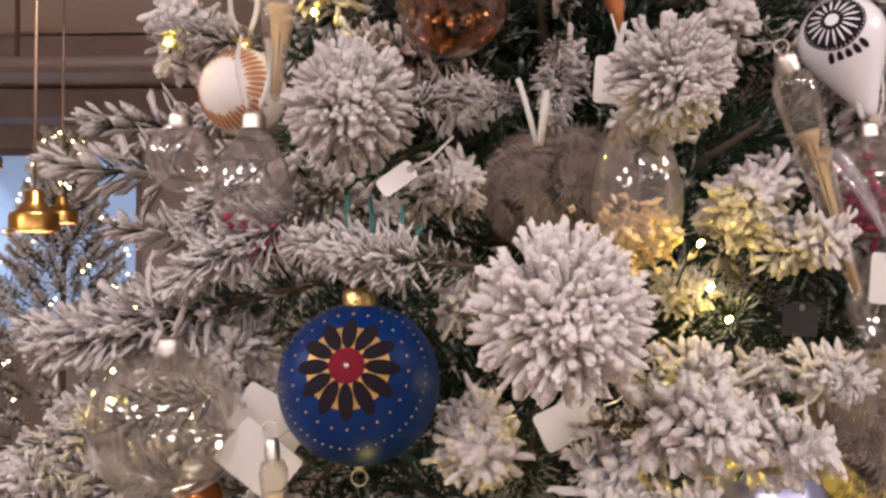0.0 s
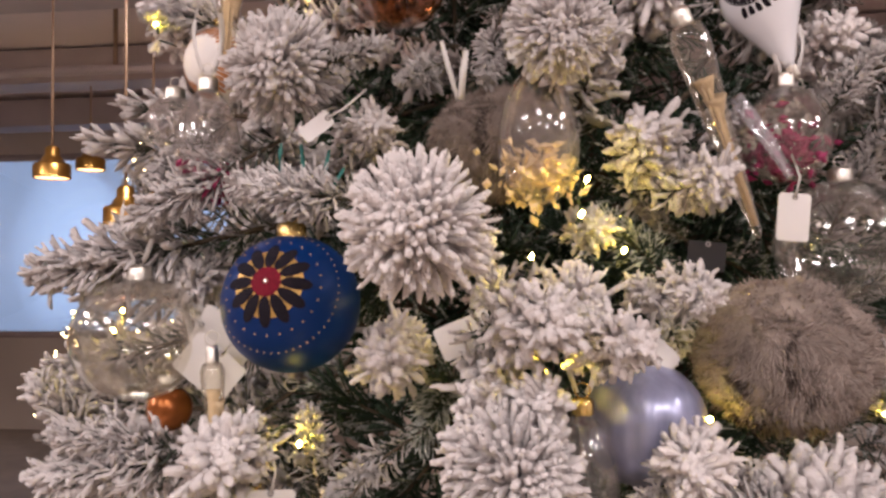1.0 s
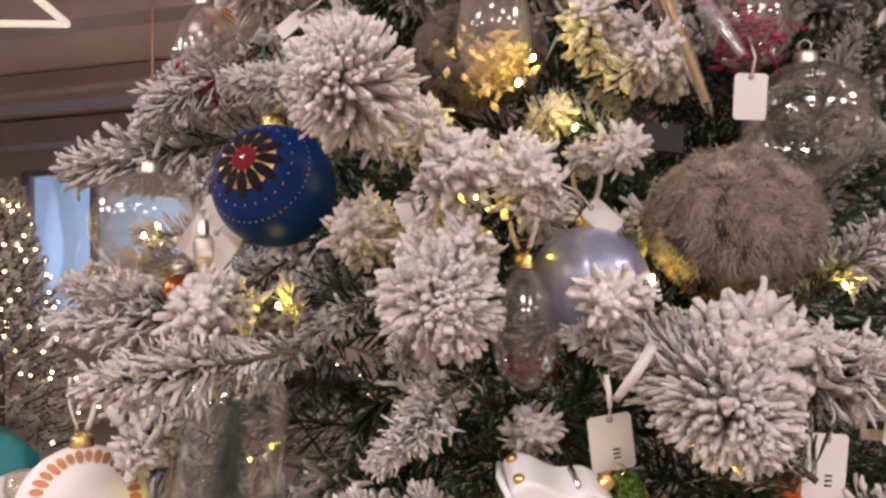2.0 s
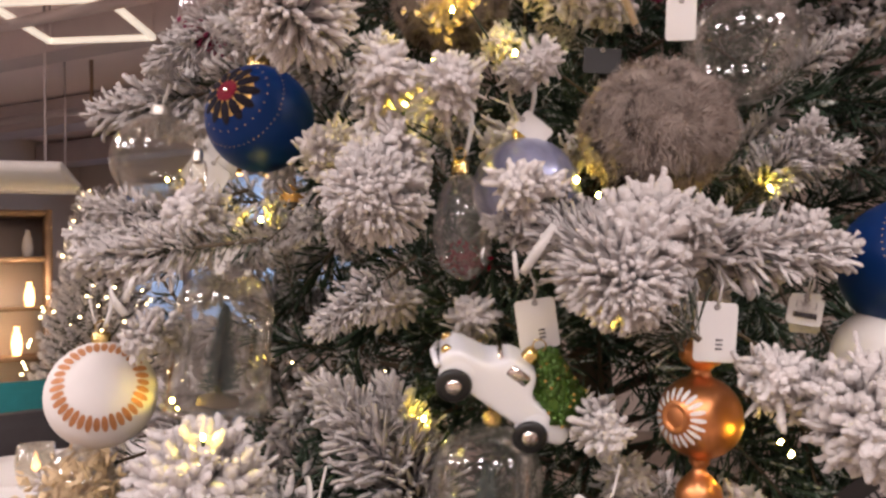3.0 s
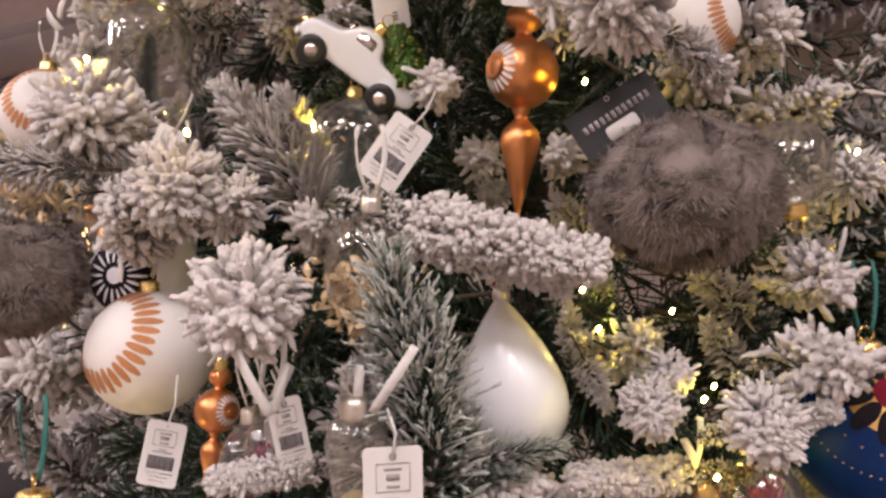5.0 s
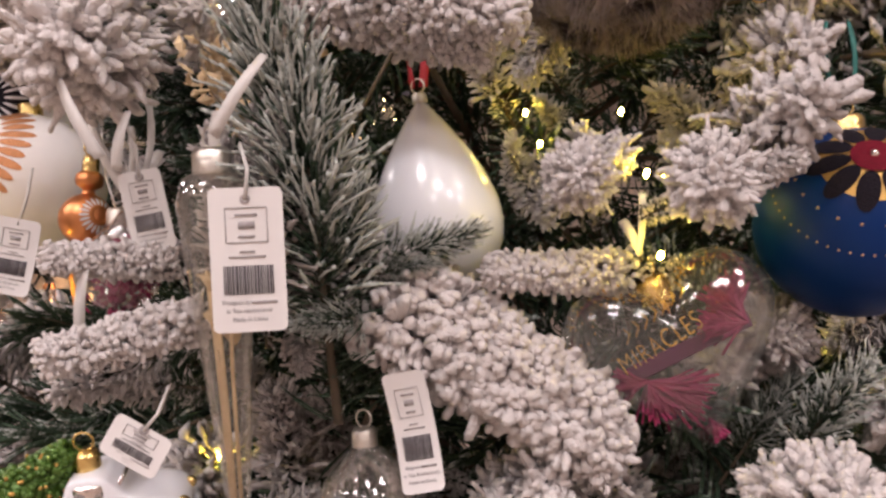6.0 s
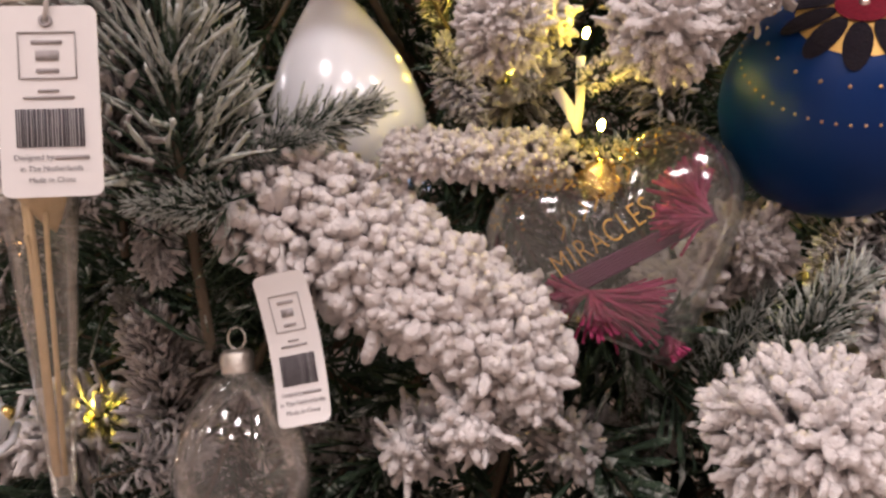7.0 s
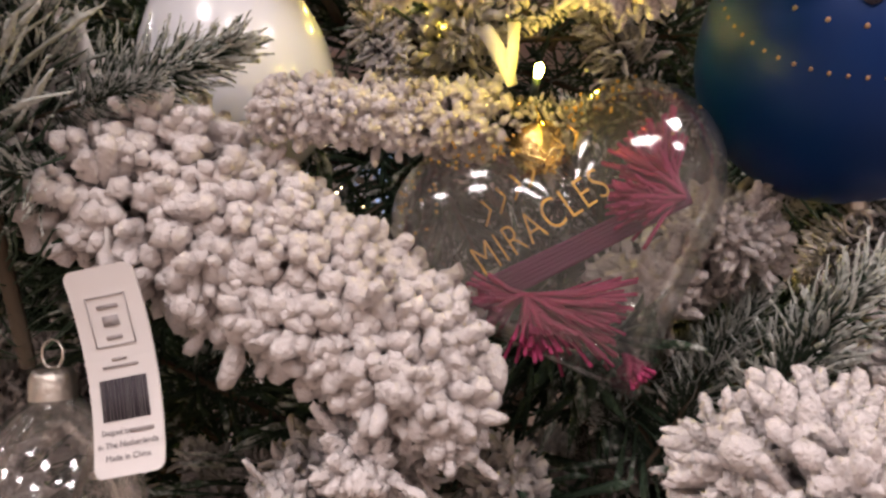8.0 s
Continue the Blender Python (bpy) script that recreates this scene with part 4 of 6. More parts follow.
# ---------------------------------------------------------------- branch tips seen from the front
tip("pom", (0.055, 0.372, 1.578), (0.000, -1.000, 0.024), 0.93)
tip("pom", (-0.056, 0.472, 1.700), (0.099, -0.987, -0.125), 0.89)
tip("pom", (0.137, 0.472, 1.720), (0.093, -0.931, -0.354), 0.80)
tip("brush", (-0.029, 0.470, 1.609), (-0.982, -0.133, 0.133), 0.66)
tip("tuft", (-0.008, 0.488, 1.654), (0.514, -0.857, -0.024), 0.66)
tip("tuft", (-0.028, 0.508, 1.627), (-0.187, -0.948, 0.258), 0.59)
tip("tuft", (0.199, 0.518, 1.630), (-0.065, -0.906, 0.419), 0.92)
tip("tuft", (0.224, 0.517, 1.615), (0.550, -0.833, 0.063), 0.81)
tip("brush", (0.223, 0.555, 1.587), (-0.802, -0.112, 0.587), 0.32)
tip("tuft", (0.212, 0.448, 1.542), (0.391, -0.895, -0.214), 0.64)
tip("tuft", (0.145, 0.460, 1.542), (0.112, -0.943, -0.312), 0.78)
tip("tuft", (0.191, 0.470, 1.538), (0.120, -0.992, -0.026), 0.50)
tip("tuft", (0.092, 0.447, 1.491), (0.115, -0.968, -0.221), 0.90)
tip("tuft", (0.089, 0.413, 1.469), (-0.076, -0.919, -0.387), 0.88)
tip("tuft", (0.109, 0.434, 1.470), (0.446, -0.813, -0.373), 0.66)
tip("tuft", (0.020, 0.506, 1.495), (0.022, -0.985, 0.171), 0.92)
tip("tuft", (-0.136, 0.534, 1.550), (-0.171, -0.978, -0.118), 0.78)
tip("tuft", (0.072, 0.470, 1.575), (0.382, -0.874, -0.302), 0.72)
tip("brush", (-0.145, 0.511, 1.576), (-0.887, -0.405, -0.221), 1.13)
tip("brush", (-0.103, 0.475, 1.628), (-0.801, -0.309, -0.513), 0.76)
tip("brush", (-0.136, 0.510, 1.656), (-0.549, -0.548, -0.631), 0.52)
tip("brush", (-0.242, 0.623, 1.480), (-0.858, -0.444, -0.259), 0.99)
tip("brush", (-0.196, 0.609, 1.430), (-0.951, -0.272, 0.148), 1.12)
tip("tuft", (-0.068, 0.429, 1.441), (0.022, -0.985, 0.171), 0.81)
tip("brush", (-0.117, 0.418, 1.429), (-0.901, -0.433, -0.023), 0.79)
tip("brush", (-0.117, 0.417, 1.440), (-0.847, -0.484, 0.222), 0.69)
tip("brush", (-0.036, 0.478, 1.408), (-0.023, -0.343, 0.939), 0.55)
tip("brush", (0.024, 0.443, 1.433), (-0.760, -0.436, -0.483), 0.48)
tip("pine", (0.058, 0.518, 1.476), (-0.184, -0.864, -0.468), 0.68)
tip("tuft", (-0.191, 0.651, 1.787), (-0.167, -0.940, -0.298), 1.21)
tip("tuft", (-0.201, 0.647, 1.785), (-0.161, -0.954, 0.254), 1.14)
tip("brush", (-0.159, 0.585, 1.774), (-0.915, -0.400, 0.054), 0.60)
tip("brush", (-0.014, 0.443, 1.695), (0.940, -0.291, 0.179), 0.43)
tip("brush", (-0.013, 0.456, 1.604), (-0.861, -0.504, 0.067), 0.65)
tip("tuft", (0.009, 0.489, 1.646), (0.023, -0.938, 0.346), 0.65)
tip("tuft", (0.219, 0.427, 1.435), (-0.251, -0.954, 0.162), 0.88)
tip("mop", (0.286, 0.456, 1.398), (0.175, -0.982, 0.075), 1.20)
tip("brush", (0.228, 0.439, 1.406), (-0.789, -0.584, 0.192), 0.59)
tip("brush", (0.358, 0.634, 1.492), (0.769, 0.076, 0.635), 0.65)
tip("brush", (0.396, 0.656, 1.615), (0.369, -0.272, 0.889), 0.59)
tip("brush", (0.364, 0.590, 1.687), (0.519, -0.292, 0.803), 0.52)
tip("tuft", (0.157, 0.541, 1.583), (0.312, -0.948, 0.071), 0.69)
tip("pine", (0.214, 0.555, 1.556), (-0.638, -0.559, 0.530), 0.62)
tip("brush", (0.038, 0.550, 1.717), (-0.691, -0.567, -0.449), 0.35)
tip("brush", (0.090, 0.595, 1.756), (-0.109, -0.563, -0.819), 0.60)
tip("pom", (0.104, 0.385, 1.442), (0.345, -0.927, -0.145), 0.86)
tip("fan", (0.285, 0.409, 1.365), (-0.767, 0.158, 0.621), 0.85)
tip("pom", (0.270, 0.408, 1.383), (0.403, -0.835, -0.375), 0.88)
tip("fan", (0.292, 0.412, 1.357), (-0.538, 0.181, 0.823), 0.64)
tip("tuft", (0.107, 0.393, 1.520), (0.528, -0.838, 0.142), 0.92)
tip("tuft", (0.156, 0.395, 1.510), (0.444, -0.884, 0.147), 0.80)
tip("tuft", (0.018, 0.492, 1.490), (0.072, -0.995, 0.061), 1.00)
tip("tuft", (0.114, 0.411, 1.466), (0.256, -0.909, 0.330), 0.79)
tip("brush", (-0.016, 0.326, 1.407), (-0.762, -0.638, -0.112), 0.77)
tip("tuft", (-0.091, 0.440, 1.425), (0.351, -0.904, 0.243), 1.16)
tip("brush", (0.005, 0.387, 1.412), (-0.472, -0.605, -0.642), 0.40)
tip("tuft", (-0.129, 0.424, 1.346), (0.142, -0.937, -0.318), 0.79)
tip("mop", (-0.007, 0.327, 1.246), (0.415, -0.909, -0.048), 1.21)
tip("fan", (0.074, 0.519, 1.179), (-0.315, -0.552, 0.772), 1.14)
tip("fan", (0.068, 0.528, 1.166), (-0.008, -0.389, 0.921), 1.03)
tip("tuft", (0.053, 0.502, 1.360), (0.583, -0.800, 0.140), 0.91)
tip("brush", (0.104, 0.384, 1.377), (-0.517, -0.668, -0.535), 0.61)
tip("brush", (0.083, 0.383, 1.403), (0.097, -0.909, 0.405), 0.40)
tip("tuft", (0.146, 0.468, 1.343), (0.323, -0.915, 0.243), 0.73)
tip("brush", (0.322, 0.436, 1.394), (0.979, 0.188, -0.074), 0.99)
tip("tuft", (0.323, 0.414, 1.406), (0.168, -0.955, 0.245), 0.61)
tip("tuft", (0.383, 0.473, 1.398), (0.438, -0.867, 0.239), 0.68)
tip("tuft", (0.349, 0.455, 1.399), (0.444, -0.884, 0.147), 0.58)
tip("mop", (0.415, 0.385, 1.292), (0.182, -0.983, -0.039), 0.99)
tip("tuft", (0.365, 0.415, 1.310), (0.140, -0.988, 0.059), 0.78)
tip("tuft", (0.443, 0.479, 1.259), (0.637, -0.732, -0.242), 0.87)
tip("brush", (0.441, 0.421, 1.276), (0.738, 0.367, -0.567), 0.54)
tip("tuft", (0.241, 0.455, 1.271), (0.496, -0.855, -0.149), 0.79)
tip("tuft", (0.233, 0.605, 1.189), (0.415, -0.909, -0.048), 0.72)
tip("tuft", (0.341, 0.490, 1.204), (0.232, -0.971, 0.057), 0.66)
tip("club", (0.268, 0.329, 1.146), (0.865, 0.390, -0.314), 1.05)
tip("club", (0.279, 0.334, 1.149), (0.947, 0.183, -0.264), 1.10)
tip("mop", (0.208, 0.242, 1.100), (0.500, -0.850, -0.166), 0.94)
tip("mop", (0.096, 0.303, 1.183), (0.500, -0.850, -0.166), 0.97)
tip("tuft", (0.071, 0.306, 1.177), (0.043, -0.971, -0.237), 0.91)
tip("tuft", (0.103, 0.341, 1.169), (0.642, -0.723, -0.254), 0.82)
tip("fan", (0.266, 0.304, 0.978), (0.344, -0.321, 0.882), 0.76)
tip("fan", (0.268, 0.293, 0.985), (-0.005, -0.430, 0.903), 0.58)
tip("tuft", (-0.206, 0.461, 1.014), (0.328, -0.935, 0.132), 1.64)
tip("tuft", (-0.213, 0.413, 1.178), (0.136, -0.990, -0.037), 1.04)
tip("brush", (0.011, 0.273, 1.201), (-0.551, -0.834, 0.001), 0.65)
tip("tuft", (0.515, 0.496, 1.105), (0.582, -0.797, -0.165), 0.93)
tip("tuft", (0.470, 0.606, 1.308), (0.660, -0.750, 0.041), 1.20)
tip("brush", (0.364, 0.563, 1.444), (0.682, -0.264, 0.682), 0.75)
tip("brush", (0.378, 0.568, 1.462), (0.983, 0.088, 0.163), 0.67)
tip("brush", (0.410, 0.597, 1.551), (0.865, -0.050, 0.499), 0.52)
tip("brush", (0.501, 0.636, 1.481), (0.716, -0.612, 0.335), 0.41)
tip("mop", (0.430, 0.365, 1.023), (0.258, -0.956, -0.135), 0.53)
tip("mop", (0.495, 0.377, 1.017), (0.248, -0.941, -0.229), 0.66)
tip("club", (0.480, 0.382, 1.006), (0.964, -0.040, 0.264), 0.51)
tip("tuft", (0.432, 0.414, 1.038), (0.450, -0.891, -0.051), 0.58)
tip("tuft", (0.516, 0.416, 1.044), (0.619, -0.774, 0.131), 0.95)
tip("club", (0.305, 0.332, 0.961), (0.786, 0.300, -0.540), 1.39)
tip("club", (0.322, 0.340, 0.976), (0.761, 0.274, -0.588), 1.23)
tip("brush", (0.276, 0.340, 0.970), (0.863, 0.069, -0.501), 0.48)
tip("club", (0.447, 0.401, 0.970), (-0.788, -0.614, 0.051), 0.71)
tip("pine", (0.312, 0.335, 0.981), (0.953, 0.181, 0.241), 0.57)
tip("pine", (0.328, 0.321, 0.977), (0.971, 0.186, 0.149), 0.27)
tip("pine", (0.299, 0.309, 0.959), (0.160, -0.340, 0.927), 1.20)
tip("pine", (0.297, 0.306, 1.000), (0.087, -0.478, 0.874), 1.20)
tip("fan", (0.268, 0.372, 0.961), (-0.237, -0.328, 0.915), 0.91)
tip("pine", (0.320, 0.320, 0.954), (-0.308, -0.951, -0.021), 0.41)
tip("pine", (0.299, 0.331, 0.971), (0.471, -0.390, 0.791), 0.56)
tip("brush", (0.277, 0.320, 0.976), (0.094, -0.257, -0.962), 0.53)
tip("club", (0.257, 0.265, 0.959), (-0.466, -0.865, -0.186), 0.67)
tip("club", (0.233, 0.274, 0.990), (-0.515, -0.856, 0.035), 0.58)
tip("brush", (0.214, 0.267, 0.938), (-0.360, -0.891, -0.276), 0.53)
tip("brush", (0.190, 0.301, 0.917), (-0.253, -0.946, 0.203), 0.48)
tip("pine", (0.514, 0.480, 0.848), (0.556, -0.409, 0.724), 0.75)
tip("pine", (0.490, 0.479, 0.854), (0.572, -0.050, 0.819), 0.53)
tip("pine", (0.476, 0.495, 0.865), (0.649, -0.267, 0.713), 0.29)
tip("pine", (0.467, 0.514, 0.833), (-0.252, -0.746, 0.617), 0.42)
tip("mop", (0.530, 0.381, 0.850), (0.457, -0.884, 0.098), 0.86)
tip("tuft", (0.516, 0.392, 0.856), (0.187, -0.970, 0.157), 0.69)
tip("tuft", (0.498, 0.472, 0.930), (0.687, -0.724, -0.066), 0.53)
tip("tuft", (0.386, 0.409, 0.852), (0.365, -0.929, 0.054), 0.90)
tip("tuft", (0.416, 0.396, 0.862), (0.541, -0.829, 0.139), 0.56)
tip("tuft", (0.359, 0.411, 0.841), (0.176, -0.984, -0.032), 0.77)
tip("tuft", (0.404, 0.478, 0.827), (0.616, -0.785, -0.062), 0.75)
tip("brush", (0.214, 0.385, 0.835), (0.181, -0.418, 0.890), 0.84)
tip("brush", (0.229, 0.415, 0.844), (0.128, -0.551, 0.825), 0.68)
tip("brush", (0.222, 0.345, 0.831), (0.962, 0.083, 0.260), 0.49)
tip("brush", (0.172, 0.419, 0.879), (0.068, -0.661, 0.748), 0.59)
tip("brush", (0.273, 0.448, 0.807), (0.780, -0.332, 0.531), 0.58)
tip("brush", (0.291, 0.501, 0.795), (0.013, -0.791, 0.612), 0.50)
tip("tuft", (0.388, 0.403, 0.850), (0.415, -0.908, -0.061), 0.56)
tip("brush", (0.390, 0.492, 1.155), (-0.413, -0.493, -0.766), 0.61)
tip("brush", (0.473, 0.599, 1.068), (-0.402, -0.805, 0.436), 0.78)
tip("brush", (0.363, 0.459, 1.038), (0.499, -0.389, -0.774), 0.44)
tip("brush", (0.520, 0.555, 1.096), (0.451, -0.596, 0.665), 0.47)
tip("mop", (0.508, 0.500, 0.925), (0.350, -0.930, 0.050), 0.72)
tip("tuft", (0.472, 0.496, 0.905), (0.300, -0.940, 0.050), 0.90)
tip("tuft", (0.511, 0.552, 1.095), (0.426, -0.905, -0.016), 0.83)
tip("tuft", (0.221, 0.601, 1.644), (0.094, -0.934, 0.345), 0.92)
tip("tuft", (0.249, 0.579, 1.619), (0.287, -0.957, -0.026), 0.83)
tip("tuft", (0.218, 0.647, 1.782), (0.189, -0.948, 0.257), 1.10)
tip("tuft", (0.107, 0.653, 1.765), (-0.192, -0.967, 0.168), 0.76)
tip("brush", (0.057, 0.656, 1.744), (-0.706, -0.708, 0.009), 0.48)
tip("tuft", (0.346, 0.641, 1.733), (0.395, -0.904, 0.162), 1.14)
tip("tuft", (0.350, 0.675, 1.688), (0.216, -0.962, 0.169), 0.95)
tip("tuft", (0.252, 0.528, 1.212), (0.354, -0.923, 0.151), 0.74)
tip("tuft", (0.371, 0.427, 1.296), (0.583, -0.800, 0.140), 0.74)
tip("tuft", (0.335, 0.497, 1.390), (0.411, -0.879, 0.241), 0.80)
tip("tuft", (0.305, 0.548, 1.367), (0.545, -0.802, -0.245), 0.89)
tip("tuft", (0.049, 0.321, 1.143), (0.234, -0.960, 0.152), 0.89)
tip("tuft", (0.135, 0.326, 1.163), (0.575, -0.785, 0.231), 0.74)
tip("tuft", (0.181, 0.361, 1.143), (0.411, -0.879, 0.241), 0.76)
tip("brush", (0.331, 0.500, 1.110), (-0.086, -0.746, 0.660), 0.56)
tip("brush", (0.356, 0.554, 1.129), (-0.361, -0.721, 0.591), 0.72)
tip("brush", (0.379, 0.522, 1.031), (-0.445, -0.827, 0.343), 0.62)
tip("brush", (0.467, 0.563, 1.023), (-0.266, -0.727, 0.632), 0.64)
tip("brush", (0.405, 0.511, 1.052), (-0.108, -0.826, -0.553), 0.48)
tip("brush", (0.333, 0.536, 1.038), (0.075, -0.580, 0.811), 0.50)
tip("brush", (0.363, 0.548, 1.092), (-0.156, -0.900, 0.406), 0.36)
tip("fan", (0.471, 0.577, 0.939), (0.939, -0.091, -0.331), 0.37)
tip("brush", (0.452, 0.519, 0.815), (0.706, -0.417, 0.572), 0.39)
tip("brush", (0.261, 0.479, 0.803), (0.127, -0.756, 0.642), 0.61)
tip("brush", (0.433, 0.575, 0.825), (0.847, -0.166, 0.505), 0.36)
tip("brush", (0.418, 0.603, 0.799), (-0.219, -0.844, 0.490), 0.53)
tip("fan", (0.583, 0.645, 0.932), (-0.556, -0.770, -0.314), 0.56)
tip("brush", (0.517, 0.633, 0.945), (0.940, -0.226, 0.255), 0.42)
# fairy lights
bulb((0.156, 0.467, 1.614), (0.416, -0.547, 0.726))
bulb((0.183, 0.494, 1.566), (0.416, -0.547, 0.726))
bulb((0.270, 0.382, 1.351), (0.416, -0.547, 0.726))
bulb((0.430, 0.469, 1.076), (0.416, -0.547, 0.726))
bulb((0.352, 0.500, 1.092), (0.416, -0.547, 0.726))
bulb((0.468, 0.372, 0.977), (0.416, -0.547, 0.726))
bulb((-0.111, 0.415, 1.282), (0.378, -0.572, 0.727), 1.0)
bulb((0.093, 0.486, 1.260), (0.378, -0.572, 0.727), 1.0)
bulb((0.373, 0.512, 1.247), (0.378, -0.572, 0.727), 1.0)
bulb((0.127, 0.386, 1.505), (0.378, -0.572, 0.727), 1.0)
bulb((0.235, 0.472, 1.452), (0.378, -0.572, 0.727), 1.0)
bulb((0.376, 0.547, 1.443), (0.378, -0.572, 0.727), 1.0)
bulb((-0.202, 0.563, 1.766), (0.130, -0.655, 0.745), 1.0)
bulb((-0.100, 0.595, 1.800), (0.130, -0.655, 0.745), 1.0)
bulb((-0.246, 0.573, 1.502), (0.130, -0.655, 0.745), 1.0)
bulb((-0.271, 0.632, 1.516), (0.130, -0.655, 0.745), 1.0)
bulb((0.118, 0.473, 1.562), (0.210, -0.634, 0.744), 1.0)
bulb((0.090, 0.470, 1.527), (0.210, -0.634, 0.744), 1.0)
bulb((0.237, 0.561, 1.449), (0.210, -0.634, 0.744), 1.0)
bulb((-0.039, 0.447, 1.436), (0.210, -0.634, 0.744), 1.0)
bulb((0.319, 0.583, 1.752), (0.210, -0.634, 0.744), 1.0)
bulb((0.564, 0.536, 1.195), (0.413, -0.562, 0.716), 1.0)
bulb((0.460, 0.390, 1.023), (0.413, -0.562, 0.716), 1.0)
bulb((0.547, 0.534, 1.113), (0.413, -0.562, 0.716), 1.0)
bulb((0.029, 0.277, 1.283), (0.416, -0.547, 0.726), 1.0)
bulb((0.462, 0.433, 1.025), (0.457, -0.523, 0.720), 1.0)
bulb((0.372, 0.470, 1.062), (0.457, -0.523, 0.720), 1.0)
bulb((0.376, 0.437, 1.254), (0.416, -0.547, 0.726), 1.0)
bulb((0.332, 0.489, 1.406), (0.378, -0.572, 0.727), 1.0)
bulb((0.081, 0.218, 0.956), (0.410, -0.522, 0.748), 1.0)
bulb((0.150, 0.433, 1.588), (0.378, -0.572, 0.727), 1.0)
bulb((0.168, 0.234, 1.206), (0.416, -0.547, 0.726), 1.0)
bulb((0.518, 0.557, 0.909), (0.457, -0.523, 0.720), 1.0)
bulb((0.138, 0.394, 0.850), (0.436, -0.548, 0.714), 1.0)
bulb((0.156, 0.436, 0.840), (0.436, -0.548, 0.714), 1.0)
bulb((0.392, 0.492, 1.040), (0.410, -0.522, 0.748), 1.0)
# ---------------------------------------------------------------- things hung on the tree
blue_bauble((-0.051, 0.467, 1.531), (-0.040, -0.940, 0.335), 0.0488, 12)
blue_bauble((0.467, 0.516, 1.377), (0.498, -0.816, 0.292), 0.0495)
blue_bauble((0.561, 0.473, 0.992), (0.012, -0.046, 0.036), 0.0553)
blue_bauble((0.101, 0.172, 0.953), (-0.618, -0.617, -0.486), 0.0282)
ray_bauble((-0.154, 0.590, 1.737), (-0.350, -0.937, -0.016), 0.0332, inner=0.66, outer=1.25)
ray_bauble((-0.185, 0.411, 1.287), (0.640, -0.683, 0.353), 0.0472, rays=34, inner=0.62, outer=0.98)
ray_bauble((0.448, 0.515, 1.310), (0.970, -0.190, 0.150), 0.0378, inner=0.60, outer=1.0)
ray_bauble((0.049, 0.315, 1.055), (-0.134, -0.898, 0.419), 0.0489, rays=30, inner=0.58, outer=1.02)
medal_drop((0.016, 0.343, 1.115), (0.261, -0.964, 0.045), 0.0441, (0.392, 0.006, 0.920))
medal_drop((0.302, 0.576, 1.773), (-0.618, -0.754, 0.224), 0.0308, (0.349, 0.024, -0.937))
glass_ball((-0.170, 0.475, 1.505), 0.0478, M_GLASSWARM, "large clear glass ball with yellow glow of LED behind", 0.95, ribbon=M_RIBBON)
glass_ball((0.008, 0.573, 1.803), 0.0434, M_AMBER, "amber brown glass ball")
glass_ball((-0.212, 0.618, 1.690), 0.0274, M_GLASSGREY, "small smoky clear glass ball")
glass_ball((0.363, 0.583, 1.573), 0.0517, M_GLASS, "clear glass ball printed with tiny white stars")
glass_ball((-0.164, 0.512, 1.447), 0.0177, M_ORANGE, "orange mercury glass ball")
glass_ball((0.515, 0.471, 1.184), 0.0322, M_GLASSWARM, "clear glass ball with brass cap", up=(0.100, 0.118, -0.988), capmat=M_CAP)
filled_egg((-0.190, 0.390, 1.212), 0.0341, 0.0717, M_GLASSWARM, M_STRAW, fill_at=-0.1, fill_r=1.2, count=220)
filled_egg((0.319, 0.573, 1.660), 0.0358, 0.0788, M_GLASSWARM, M_MAGENTA, fill_at=-0.4, fill_r=0.9)
filled_egg((-0.118, 0.478, 1.650), 0.0254, 0.0787, M_GLASSGREY, M_MAGENTA, fill_at=-0.75, fill_r=0.8, count=220)
filled_egg((0.124, 0.492, 1.650), 0.0308, 0.1018, M_GLASSGREY, M_STRAW, fill_at=-0.55, fill_r=1.0, count=240)
filled_egg((0.249, 0.316, 1.115), 0.0280, 0.0867, M_GLASS, M_STRAW, fill_at=-0.35, fill_r=1.2, count=300, flip=True, lean=(0.173, -0.101, 0.980))
filled_egg((0.150, 0.440, 1.420), 0.0245, 0.0860, M_GLASSGREY, M_RED, fill_at=-0.62, fill_r=0.7, count=120, capmat=M_CAP, label="smoky glass drop with gold cap and crimson petals inside")
filled_egg((0.199, 0.273, 1.001), 0.0203, 0.0446, M_GLASSGREY, M_MAGENTA, fill_at=-0.3)
pleated_ball((0.192, 0.479, 1.449), 0.0426)
fur_ball((0.294, 0.505, 1.493), 0.0601, M_FUR, 0.9, 3200, 1)
fur_ball((0.091, 0.599, 1.662), 0.0596, M_FUR, 0.8, 2600, 2)
fur_ball((0.446, 0.436, 1.166), 0.0680, M_FUR2, 0.82, 3600, 3, label="fluffy grey faux fur ball with black tag")
fur_ball((-0.035, 0.262, 1.118), 0.0488, M_FUR2, 0.9, 2600, 4, label="fluffy dark grey faux fur ball")
finial((0.319, 0.459, 1.274), (-0.538, -0.836, 0.108), 0.0298, up=(0.060, 0.030, 0.998))
finial((0.121, 0.574, 1.850), (-0.739, -0.599, -0.309), 0.0192, up=(-0.193, -0.026, 0.981))
finial((0.146, 0.281, 1.020), (0.983, -0.168, 0.078), 0.0156, up=(0.123, 0.040, 0.992))
cloche((0.154, 0.440, 1.148), 0.0421, 0.1224, lean=(0.120, 0.003, 0.993))
cloche((-0.087, 0.445, 1.274), 0.0425, 0.1255, lean=(0.122, -0.003, 0.993))
